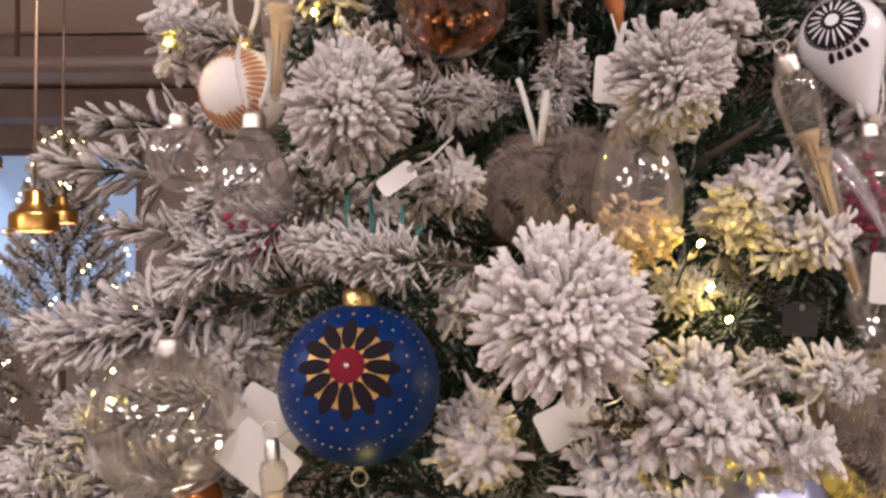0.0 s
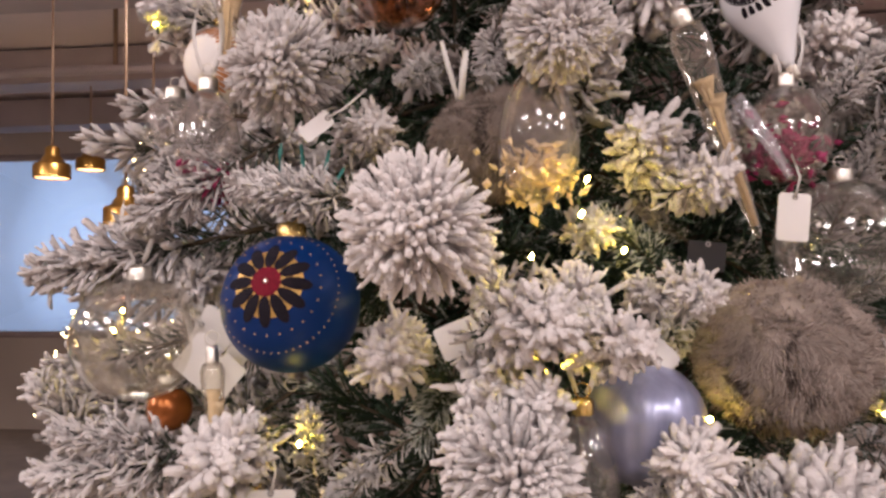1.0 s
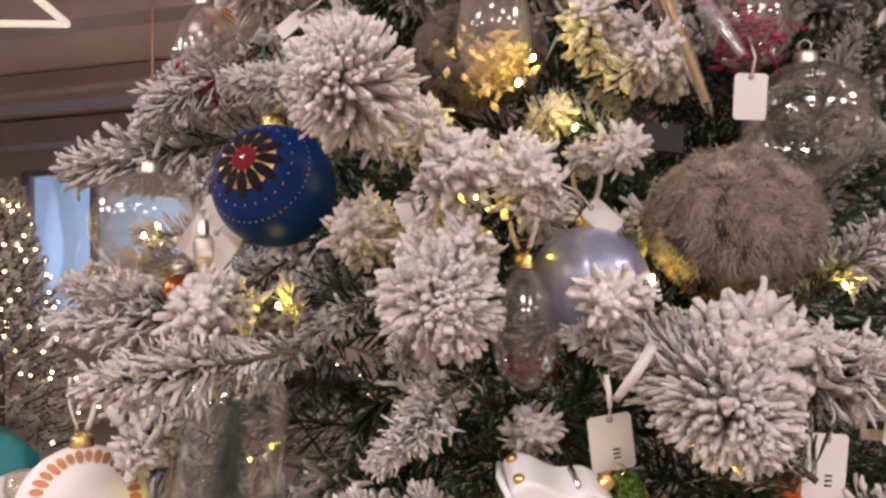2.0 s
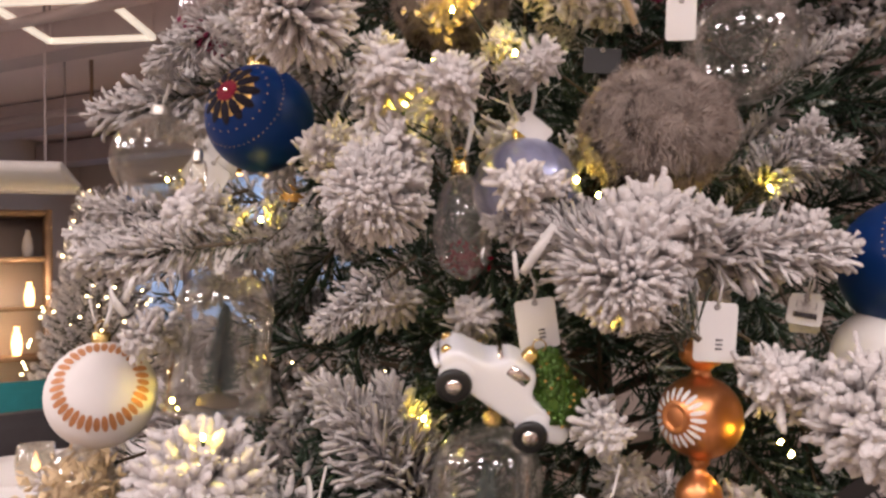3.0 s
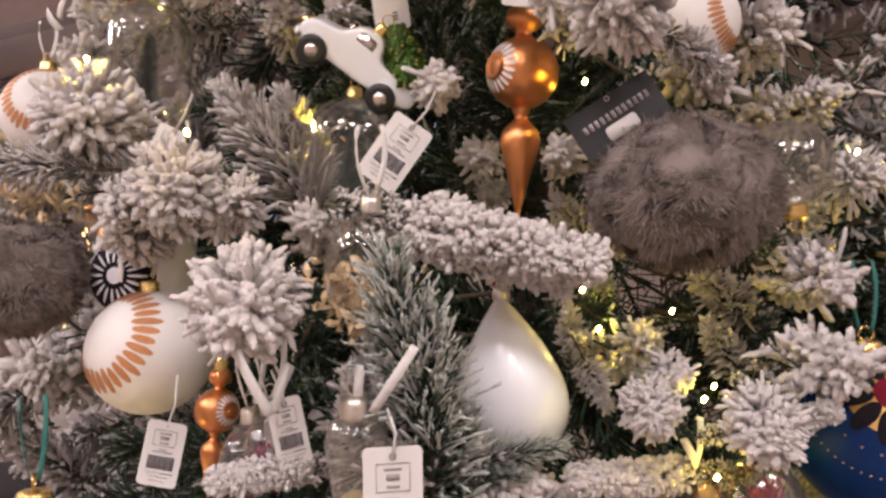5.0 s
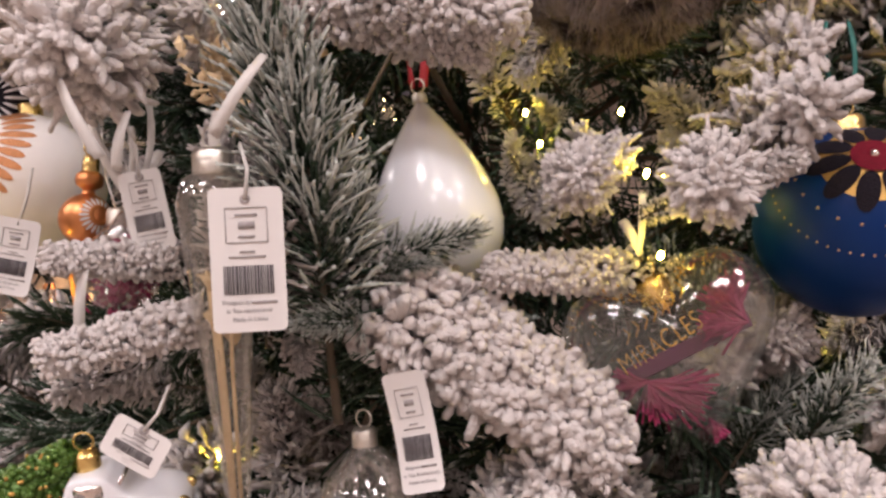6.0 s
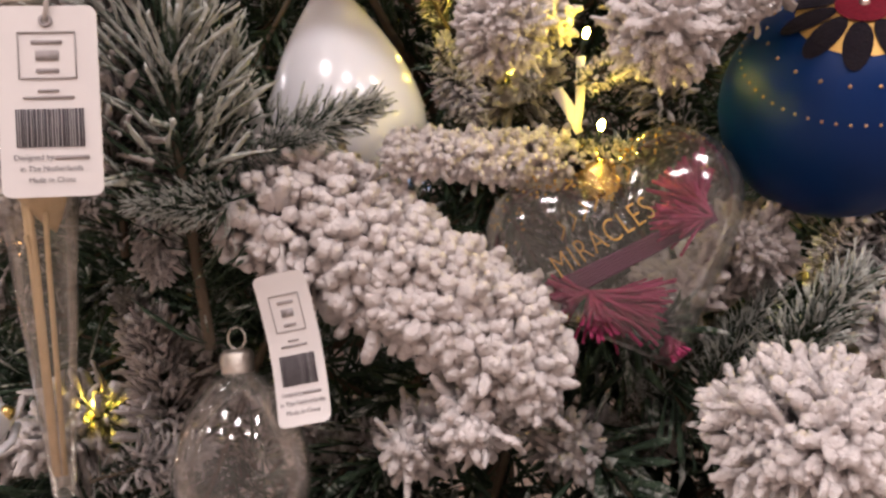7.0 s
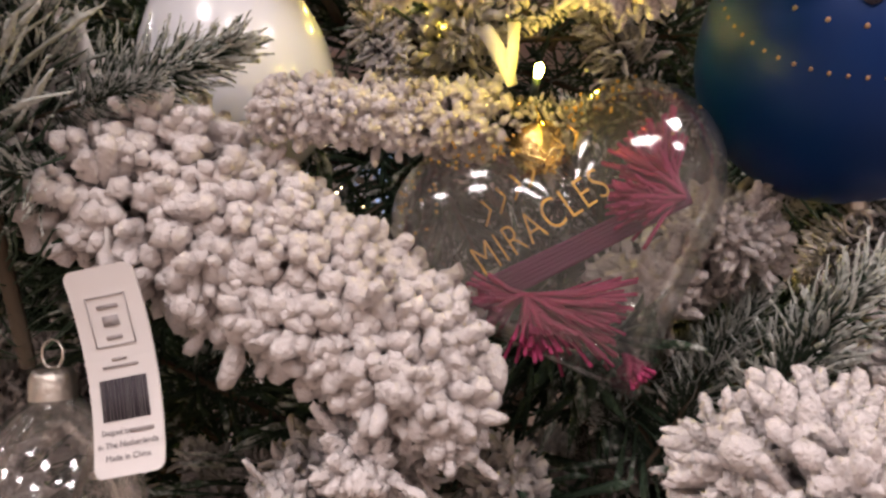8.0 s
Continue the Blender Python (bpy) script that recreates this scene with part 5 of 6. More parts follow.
truck(toward((0.180, 0.432, 1.295), (0.677, -0.031, 0.735), (-0.325, 0.884, 0.336)), 0.0574)
truck(toward((0.206, 0.234, 0.864), (0.121, -0.274, 0.954), (0.526, -0.798, -0.296)), 0.0463)
truck(toward((0.565, 0.757, 1.420), (0.471, -0.048, 0.881), (-0.242, 0.953, 0.182)), 0.0632)
card((0.312, 0.233, 0.985), (0.537, -0.842, -0.057), (0.030, -0.042, 0.999), 0.0332, 0.0655, kind="bars", string=0.02)
card((0.344, 0.322, 0.892), (0.273, -0.960, 0.059), (-0.110, -0.130, 0.983), 0.0231, 0.0636, kind="bars", bow=0.17, string=0.03)
card((0.250, 0.221, 0.901), (0.456, -0.889, 0.049), (0.485, 0.196, 0.852), 0.0300, 0.0200, kind="bars", string=0.02)
card((0.209, 0.272, 1.005), (0.687, -0.724, -0.066), (-0.048, -0.081, 0.996), 0.0226, 0.0332, kind="bars")
card((0.242, 0.376, 1.205), (0.415, -0.909, -0.048), (0.561, 0.214, 0.800), 0.0345, 0.0554, kind="bars")
card((0.333, 0.423, 1.337), (0.415, -0.909, -0.048), (0.112, -0.001, 0.994), 0.0293, 0.0402, kind="price")
card((0.206, 0.443, 1.343), (0.415, -0.909, -0.048), (-0.078, -0.088, 0.993), 0.0311, 0.0377, kind="price")
card((0.074, 0.312, 1.215), (0.415, -0.909, -0.048), (0.428, 0.149, 0.891), 0.0269, 0.0349, kind="small")
card((-0.051, 0.421, 1.401), (0.415, -0.909, -0.048), (0.081, -0.016, 0.997), 0.0322, 0.0242, kind="")
card((0.406, 0.411, 1.221), (0.418, -0.907, 0.052), (-0.454, -0.252, 0.855), 0.0712, 0.0354, material=M_BLACK, kind="black", label="black cardboard tag with white price sticker", corner=0.0005, string=0)
card((0.249, 0.537, 1.563), (0.352, -0.935, -0.046), (0.097, -0.012, 0.995), 0.0322, 0.0219, material=M_BLACK, label="small black cardboard tag", corner=0.0005, string=0)
card((0.133, 0.242, 0.998), (0.514, -0.858, -0.019), (0.220, 0.086, 0.972), 0.0258, 0.0434, kind="bars", bow=0.06)
card((0.228, 0.253, 1.016), (0.668, -0.744, -0.024), (-0.156, -0.091, 0.984), 0.0215, 0.0433, kind="bars")
card((0.399, 0.560, 1.342), (0.352, -0.935, -0.046), (0.097, -0.012, 0.995), 0.0251, 0.0320, kind="bars")
card((0.114, 0.514, 1.727), (-0.000, -1.000, -0.026), (0.073, -0.026, 0.997), 0.0236, 0.0320, kind="")
card((-0.027, 0.449, 1.653), (-0.000, -1.000, -0.026), (0.821, -0.015, 0.571), 0.0119, 0.0239, kind="")
card((-0.109, 0.486, 1.505), (-0.000, -1.000, -0.026), (-0.864, -0.013, 0.503), 0.0320, 0.0463, kind="")
card((0.074, 0.455, 1.510), (0.189, -0.948, 0.257), (0.908, -0.011, 0.419), 0.0233, 0.0400, kind="")
card((0.315, 0.546, 1.592), (0.120, -0.992, -0.026), (0.079, -0.016, 0.997), 0.0248, 0.0363, kind="")
card((-0.112, 0.467, 1.485), (0.120, -0.992, -0.026), (0.646, 0.058, 0.761), 0.0446, 0.0324, kind="")
card((0.203, 0.468, 1.496), (0.352, -0.935, -0.046), (-0.686, -0.291, 0.668), 0.0180, 0.0279, kind="")
card((0.393, 0.484, 1.347), (0.415, -0.909, -0.048), (0.206, 0.043, 0.978), 0.0265, 0.0199, kind="bars")
white_drop((0.315, 0.420, 1.008), 0.0440, (-0.060, -0.090, 0.990))
glass_spike((0.280, 0.247, 1.031), (0.272, 0.266, 0.836), 0.0189, M_STRAW)
glass_spike((0.228, 0.502, 1.730), (0.284, 0.523, 1.574), 0.0142, M_STRAW)
glass_spike((-0.097, 0.438, 1.493), (-0.088, 0.422, 1.407), 0.0084, M_STRAW)
glass_spike((-0.105, 0.490, 1.785), (-0.106, 0.482, 1.705), 0.0128, M_STRAW)
filled_egg((0.310, 0.325, 0.842), 0.0312, 0.0832, M_GLASS, M_STRAW, count=0, ribbon=False, label="plain clear glass drop with silver cap")
filled_egg((0.177, 0.279, 0.989), 0.0237, 0.0522, M_GLASSGREY, M_MAGENTA, label="smoky glass drop with silver cap and ribbon")
glass_heart(toward((0.468, 0.406, 0.925), (0.346, -0.937, 0.036), (-0.250, -0.181, 0.951)), 0.0650, 0.0250)
ribbon_strip((-0.156, 0.519, 1.657), (-0.174, 0.521, 1.569), 0.0115, 0.004, face=(-0.000, -1.000, -0.026))
ribbon_strip((-0.147, 0.502, 1.537), (-0.138, 0.503, 1.496), 0.0052, 0.004, face=(-0.000, -1.000, -0.026))
ribbon_strip((-0.131, 0.502, 1.548), (-0.136, 0.503, 1.504), 0.0052, 0.004, face=(-0.000, -1.000, -0.026))
ribbon_strip((0.051, 0.517, 1.729), (0.064, 0.518, 1.683), 0.0038, 0.004, face=(-0.000, -1.000, -0.026))
ribbon_strip((0.070, 0.517, 1.721), (0.066, 0.518, 1.683), 0.0054, 0.004, face=(-0.000, -1.000, -0.026))
ribbon_strip((0.269, 0.528, 1.681), (0.310, 0.535, 1.622), 0.0109, 0.004, M_PLASTIC, "pale translucent ribbon tail", face=(0.120, -0.992, -0.026))
ribbon_strip((0.183, 0.255, 1.069), (0.202, 0.268, 1.024), 0.0066, 0.004, face=(0.450, -0.891, -0.051))
ribbon_strip((0.210, 0.281, 1.054), (0.197, 0.276, 1.026), 0.0074, 0.004, face=(0.450, -0.891, -0.051))
ribbon_strip((0.316, 0.330, 1.014), (0.328, 0.338, 0.969), 0.0073, 0.004, face=(0.450, -0.891, -0.051))
ribbon_strip((0.447, 0.382, 0.999), (0.455, 0.387, 0.979), 0.0053, 0.004, face=(0.450, -0.891, -0.051))
ribbon_strip((0.458, 0.386, 1.013), (0.454, 0.386, 0.979), 0.0041, 0.004, face=(0.450, -0.891, -0.051))
ribbon_strip((0.284, 0.247, 1.060), (0.282, 0.248, 1.036), 0.0058, 0.004, face=(0.450, -0.891, -0.051))
ribbon_strip((0.211, 0.229, 0.992), (0.205, 0.228, 0.954), 0.0054, 0.004, face=(0.450, -0.891, -0.051))
ribbon_strip((0.233, 0.199, 1.073), (0.250, 0.207, 1.036), 0.0056, 0.004, face=(0.426, -0.905, -0.016))
ribbon_strip((0.246, 0.227, 1.062), (0.239, 0.225, 1.033), 0.0052, 0.004, face=(0.426, -0.905, -0.016))
ribbon_strip((0.332, 0.226, 1.074), (0.310, 0.216, 1.039), 0.0053, 0.004, face=(0.426, -0.905, -0.016))
ribbon_strip((-0.080, 0.344, 1.136), (-0.103, 0.334, 1.086), 0.0162, 0.004, M_PLASTIC, "clear plastic ribbon tail", face=(0.426, -0.905, -0.016))
ribbon_strip((-0.125, 0.377, 1.369), (-0.112, 0.379, 1.394), 0.0059, 0.004, face=(0.175, -0.984, -0.024))
ribbon_strip((-0.139, 0.374, 1.380), (-0.125, 0.378, 1.358), 0.0066, 0.004, face=(0.175, -0.984, -0.024))
ribbon_strip((0.234, 0.389, 1.413), (0.211, 0.386, 1.380), 0.0066, 0.004, face=(0.175, -0.984, -0.024))
ribbon_strip((0.206, 0.385, 1.396), (0.208, 0.385, 1.376), 0.0033, 0.004, face=(0.175, -0.984, -0.024))
ribbon_strip((-0.024, 0.469, 1.640), (-0.029, 0.470, 1.599), 0.0028, 0.004, M_TEAL, "teal cord above bauble", face=(-0.000, -1.000, -0.026))
ribbon_strip((-0.013, 0.469, 1.627), (-0.027, 0.470, 1.599), 0.0028, 0.004, M_TEAL, "teal cord above bauble", face=(-0.000, -1.000, -0.026))


# ---------------------------------------------------------------- trunk, boughs and the inner branches
part("trunk", tube([(0, 0, 0.05), (0, 0, 1.2), (0, 0, 2.2), (0, 0, 3.0)], 0.04, 10, None, 0.008), M_BARK, tree, "dark metal and bark trunk")
rng = random.Random(42)
EYE_SIDE = Vector((0.45, -0.15, 0.0))


def tree_radius(z):
    return 0.60 + (1.55 - z) * 0.27 if z > 0.5 else 0.88


for i in range(64):
    z = 0.5 + 1.7 * i / 63
    a = i * 2.39996
    r = tree_radius(z) * 0.62
    e = Vector((r * math.cos(a), r * math.sin(a), z + 0.10 * r))
    part("bough", tube([(0, 0, z - 0.08), e * 0.5 + Vector((0, 0, z * 0.5 - 0.03)), e], 0.008, 6, None, 0.003), M_BARK, tree)

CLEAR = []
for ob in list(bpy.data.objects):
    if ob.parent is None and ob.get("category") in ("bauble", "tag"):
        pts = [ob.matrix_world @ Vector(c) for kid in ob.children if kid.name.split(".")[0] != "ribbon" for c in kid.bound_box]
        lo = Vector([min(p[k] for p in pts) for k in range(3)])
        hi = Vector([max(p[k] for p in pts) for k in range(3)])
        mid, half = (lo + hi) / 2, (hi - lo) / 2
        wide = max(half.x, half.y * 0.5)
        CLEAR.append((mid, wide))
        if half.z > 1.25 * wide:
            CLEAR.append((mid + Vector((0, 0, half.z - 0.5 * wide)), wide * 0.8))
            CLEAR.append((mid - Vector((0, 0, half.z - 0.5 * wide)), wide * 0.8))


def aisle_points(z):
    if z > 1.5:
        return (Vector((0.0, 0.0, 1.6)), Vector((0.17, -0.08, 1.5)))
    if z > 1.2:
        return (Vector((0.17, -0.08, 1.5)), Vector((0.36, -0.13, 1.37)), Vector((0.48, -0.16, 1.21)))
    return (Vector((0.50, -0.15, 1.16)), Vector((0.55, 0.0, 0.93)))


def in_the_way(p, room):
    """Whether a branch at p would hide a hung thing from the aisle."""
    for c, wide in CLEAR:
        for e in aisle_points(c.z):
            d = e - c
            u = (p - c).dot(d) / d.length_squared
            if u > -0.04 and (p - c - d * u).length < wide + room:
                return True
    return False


def inside(p, d, k):
    """Whether a tip rooted at p along d would stick into a hung thing."""
    d = Vector(d).normalized()
    return any((p + d * u * k - c).length < wide * 1.1 + 0.02 for c, wide in CLEAR for u in (0.0, 0.05, 0.10, 0.14))


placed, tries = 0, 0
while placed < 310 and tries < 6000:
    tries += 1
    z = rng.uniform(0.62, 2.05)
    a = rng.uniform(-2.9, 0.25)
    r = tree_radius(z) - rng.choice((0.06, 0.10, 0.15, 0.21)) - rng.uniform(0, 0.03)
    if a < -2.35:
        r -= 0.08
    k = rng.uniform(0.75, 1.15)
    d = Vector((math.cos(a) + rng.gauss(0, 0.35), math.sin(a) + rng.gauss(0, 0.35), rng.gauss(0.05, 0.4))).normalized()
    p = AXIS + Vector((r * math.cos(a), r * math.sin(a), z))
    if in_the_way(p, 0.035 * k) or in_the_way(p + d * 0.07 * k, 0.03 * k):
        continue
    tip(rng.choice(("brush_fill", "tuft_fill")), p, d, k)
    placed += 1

# inner greenery that closes the view to the trunk
for i in range(380):
    z = rng.uniform(0.45, 2.2)
    a = rng.uniform(-3.0, 0.4)
    r = tree_radius(z) - rng.uniform(0.25, 0.42)
    p = AXIS + Vector((r * math.cos(a), r * math.sin(a), z))
    d, k = (math.cos(a) + rng.gauss(0, 0.5), math.sin(a) + rng.gauss(0, 0.5), rng.gauss(0, 0.5)), rng.uniform(0.9, 1.3)
    if not inside(p, d, k):
        tip("inner", p, d, k)

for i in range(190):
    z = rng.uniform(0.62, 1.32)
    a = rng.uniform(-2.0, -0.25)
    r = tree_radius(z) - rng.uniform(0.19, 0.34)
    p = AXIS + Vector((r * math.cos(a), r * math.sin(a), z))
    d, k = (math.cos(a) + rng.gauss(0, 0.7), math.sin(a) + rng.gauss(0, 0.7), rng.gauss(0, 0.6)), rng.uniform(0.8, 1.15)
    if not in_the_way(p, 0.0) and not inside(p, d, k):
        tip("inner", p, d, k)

# further inner tips close round the trunk, in the same darkened needles
for i in range(200):
    z = rng.uniform(0.45, 1.95)
    a = rng.uniform(-3.0, 0.4)
    r = tree_radius(z) - rng.uniform(0.44, 0.54)
    p = AXIS + Vector((r * math.cos(a), r * math.sin(a), z))
    d = (math.cos(a) + rng.gauss(0, 0.9), math.sin(a) + rng.gauss(0, 0.9), rng.gauss(0, 0.8))
    tip("inner", p, d, rng.uniform(1.2, 1.6))

for p in ((0.230, 0.756, 1.282), (0.257, 0.808, 1.290)):
    for k in range(5):
        tip("inner", Vector(p) + Vector((0.015 * k - 0.03, 0.01 * k, 0.012 * (k % 3))), (rng.gauss(0.2, 0.6), -0.6, rng.gauss(0, 0.6)), 1.1)

# the far side of the tree
for i in range(110):
    z = rng.uniform(0.5, 2.9)
    a = rng.uniform(0.3, 3.4) if z < 2.0 else rng.uniform(0, 6.28)
    r = max(0.05, tree_radius(z) - 0.1)
    p = AXIS + Vector((r * math.cos(a), r * math.sin(a), z))
    tip("far", p, (math.cos(a), math.sin(a), 0.1), 1.5)

for i in range(110):
    z = rng.uniform(0.45, 0.95)
    a = rng.uniform(-2.3, -0.1)
    r = tree_radius(z) - rng.uniform(0.26, 0.42)
    tip("inner", AXIS + Vector((r * math.cos(a), r * math.sin(a), z)), (math.cos(a) + rng.gauss(0, 0.7), math.sin(a) + rng.gauss(0, 0.7), rng.gauss(0, 0.6)), rng.uniform(1.0, 1.4))

join_rest("inner_foliage", tree, "dense inner fir branches, greener, flock thinned to darken them like shade")

# the wire of the fairy lights
for p, q in zip(BULBS, BULBS[1:]):
    if (p - q).length < 0.15:
        o = lights_string.matrix_world.translation
        mid = (p + q) / 2 + Vector((0, 0.09, -0.02)) - o
        part("wire", tube([p - o, mid, q - o], 0.0009, 5), M_WIRE, lights_string)

# ---------------------------------------------------------------- the shop
M_CEIL = mat("mauve_ceiling_paint", (0.74, 0.62, 0.61), 0.8, vary=0.1, scale=1.5, bump=0.1, bump_scale=40)
M_BEAM = mat("grey_duct", (0.42, 0.35, 0.35), 0.6, vary=0.15, scale=4)
M_WALL = mat("beige_plaster", (0.58, 0.50, 0.45), 0.85, vary=0.12, scale=2, bump=0.15, bump_scale=60)
M_FLOOR = mat("oak_floor", (0.34, 0.27, 0.22), 0.45, vary=0.35, scale=6, bump=0.1)
M_BRASS = mat("brass", (0.62, 0.36, 0.10), 0.28, metal=1.0, vary=0.2, scale=20)
M_WOOD = mat("brown_wood", (0.30, 0.19, 0.12), 0.5, vary=0.3, scale=12)
M_SKYPANE = mat("daylight", (0.35, 0.55, 0.9), 0.6, vary=0.1, scale=1.0, emit=1.25, emit_colour=(0.46, 0.60, 0.92))
M_LINEN = mat("lamp_linen", (0.75, 0.70, 0.66), 0.8, vary=0.06, scale=80, bump=0.2)
M_TEALVELVET = mat("teal_velvet", (0.01, 0.16, 0.17), 0.7, vary=0.2, scale=20)
M_CANDLE = mat("glowing_candle_glass", (1.0, 0.6, 0.3), 0.5, emit=5.0, emit_colour=(1.0, 0.55, 0.22))
M_PANEL = mat("ceiling_diffuser", (1, 1, 1), 0.6, vary=0.0, emit=3.0, emit_colour=(1.0, 0.93, 0.90))


M_FRAME = mat("warm_frame_light", (0.9, 0.8, 0.7), 0.5, emit=0.7, emit_colour=(1.0, 0.85, 0.7))


def structure(name, bm, material, label="", kind="structure"):
    me = bpy.data.meshes.new(name)
    bm.to_mesh(me)
    bm.free()
    me.materials.append(material)
    return tagged(new(name, me), label, kind=kind)


XW, XE, YS, YN, H = -7.0, 5.0, -5.0, 7.0, 3.15
cx, cy = (XW + XE) / 2, (YS + YN) / 2
structure("floor", box(XE - XW, YN - YS, 0.1, pose(cx, cy, -0.05)), M_FLOOR, "worn oak shop floor")
structure("ceiling", box(XE - XW, YN - YS, 0.1, pose(cx, cy, H + 0.05)), M_CEIL, "mauve painted shop ceiling")
structure("wall_south", box(XE - XW, 0.2, H, pose(cx, YS - 0.1, H / 2)), M_WALL, "beige plaster wall")
structure("wall_east", box(0.2, YN - YS, H, pose(XE + 0.1, cy, H / 2)), M_WALL, "beige plaster wall")
structure("wall_west", box(0.2, YN - YS, H, pose(XW - 0.1, cy, H / 2)), M_WALL, "beige plaster wall")
# the north wall round its shop window
WX0, WX1, WZ0, WZ1 = -6.4, -2.75, 0.9, 2.72
bm = box(WX0 - XW, 0.2, H, pose((XW + WX0) / 2, YN + 0.1, H / 2))
box(XE - WX1, 0.2, H, pose((XE + WX1) / 2, YN + 0.1, H / 2), bm)
box(WX1 - WX0, 0.2, WZ0, pose((WX0 + WX1) / 2, YN + 0.1, WZ0 / 2), bm)
box(WX1 - WX0, 0.2, H - WZ1, pose((WX0 + WX1) / 2, YN + 0.1, (H + WZ1) / 2), bm)
structure("wall_north", bm, M_WALL, "beige plaster wall with shop window")
win = tagged(new("window_1"), "wide shop window with pale frame", "window", kind="structure")
win.matrix_world = pose((WX0 + WX1) / 2, YN + 0.05, (WZ0 + WZ1) / 2)
ww, wh = WX1 - WX0, WZ1 - WZ0
for x in (-ww / 2 + 0.03, -ww / 4, ww / 2 - 0.03):
    part("mullion", box(0.06, 0.08, wh, pose(x, 0, 0)), M_BEAM, win)
for z in (-wh / 2 + 0.03, wh / 2 - 0.03):
    part("transom", box(ww, 0.07, 0.06, pose(0, 0, z)), M_BEAM, win)
for x0, x1 in ((-ww / 2 + 0.06, -ww / 4 - 0.03), (-ww / 4 + 0.03, ww / 2 - 0.06)):
    g = part("pane", box(x1 - x0, 0.008, wh - 0.1, pose((x0 + x1) / 2, 0.02, 0)), M_GLASS, win)
    g.visible_shadow = False
structure("backdrop", box(6.5, 0.05, 3.2, pose(-4.4, YN + 1.2, 1.8)), M_SKYPANE, "blue evening daylight outside the window")
for y, z, d in ((2.2, H - 0.14, 0.22), (3.6, H - 0.12, 0.2), (5.1, H - 0.16, 0.26), (6.5, H - 0.18, 0.3)):
    structure("trim", box(XE - XW, d, 0.24, pose(cx, y, z + 0.02)), M_BEAM, "grey ceiling beam")


def pipe_run(y, z):
    ob = thing("ceiling_pipe", pose(0, y, z), "thin grey pipe hung under the ceiling", "pipe", "ceiling pipes")
    part("pipe", tube([(XW, 0, 0), (XE, 0, 0)], 0.03, 10), M_BEAM, ob)
    for i in range(6):
        part("bracket", tube([(-5.8 + 1.7 * i, 0, 0), (-5.8 + 1.7 * i, 0, H - z)], 0.014, 6), M_WOOD, ob)


pipe_run(4.3, 2.78)
pipe_run(2.9, 2.86)


# unseen panel lights, added overhead to light the tree and the room
def ceiling_light(x, y, w, watts):
    ob = thing("ceiling_light", pose(x, y, H), "added square white ceiling light, out of view, switched on", "ceiling light", "ceiling lights")
    part("frame", slab(w + 0.06, w + 0.06, 0.03, None, pose(0, 0, -0.018)), M_BEAM, ob)
    part("diffuser", slab(w, w, 0.02, None, pose(0, 0, -0.036)), M_PANEL, ob, "glowing white diffuser")
    area_lamp("ceiling_lamp", pose(x, y, H - 0.06), w, w, watts, (1.0, 0.905, 0.925))
    return ob


for x in (-2.9, -1.5, 0.2, 1.6):
    for y in (-2.9, -1.5):
        ceiling_light(x, y, 0.5, 24.3)
for x, y in ((2.8, -1.4), (2.8, 0.0), (4.0, -0.8)):
    ceiling_light(x, y, 0.5, 26.0)
# three more, kept out of view, lift the background and the tree's rim
ceiling_light(-3.4, 0.2, 0.6, 60)
ceiling_light(-4.4, -0.8, 0.6, 60)
ceiling_light(-1.1, 2.3, 0.6, 60)


def bell_pendant(x, y, z, s):
    """A brass bell lamp on a cord; z is its rim, s its width."""
    ob = thing("pendant_lamp", pose(x, y, z), "polished brass bell pendant lamp on thin cord", "pendant lamp", "brass pendants")
    prof = [(0.5, 0.0), (0.5, 0.36), (0.46, 0.42), (0.34, 0.46), (0.26, 0.60), (0.20, 0.66), (0.19, 0.86), (0.12, 0.92), (0.0, 0.94)]
    part("shade", lathe([(a * s, b * s) for a, b in prof], 28), M_BRASS, ob, "polished brass shade")
    part("rim", lathe([(0.5 * s, 0.0), (0.51 * s, 0.04 * s), (0.49 * s, 0.05 * s), (0.46 * s, 0.0)], 28), M_CAP, ob)
    part("diffuser", lathe([(0, 0.03 * s), (0.45 * s, 0.03 * s), (0.45 * s, 0.02 * s), (0, 0.02 * s)], 20), M_CANDLE, ob, "warm glowing light")
    part("cord", tube([(0, 0, 0.9 * s), (0, 0, H - z)], 0.006, 6), M_WOOD, ob)
    part("ceiling_rose", lathe([(0.05, H - z - 0.03), (0.05, H - z), (0, H - z)], 16), M_BRASS, ob)


bell_pendant(-1.60, 3.0, 1.75, 0.18)
bell_pendant(-3.05, 5.1, 2.28, 0.20)
bell_pendant(-1.79, 3.6, 1.82, 0.14)
bell_pendant(-2.07, 3.2, 1.98, 0.16)


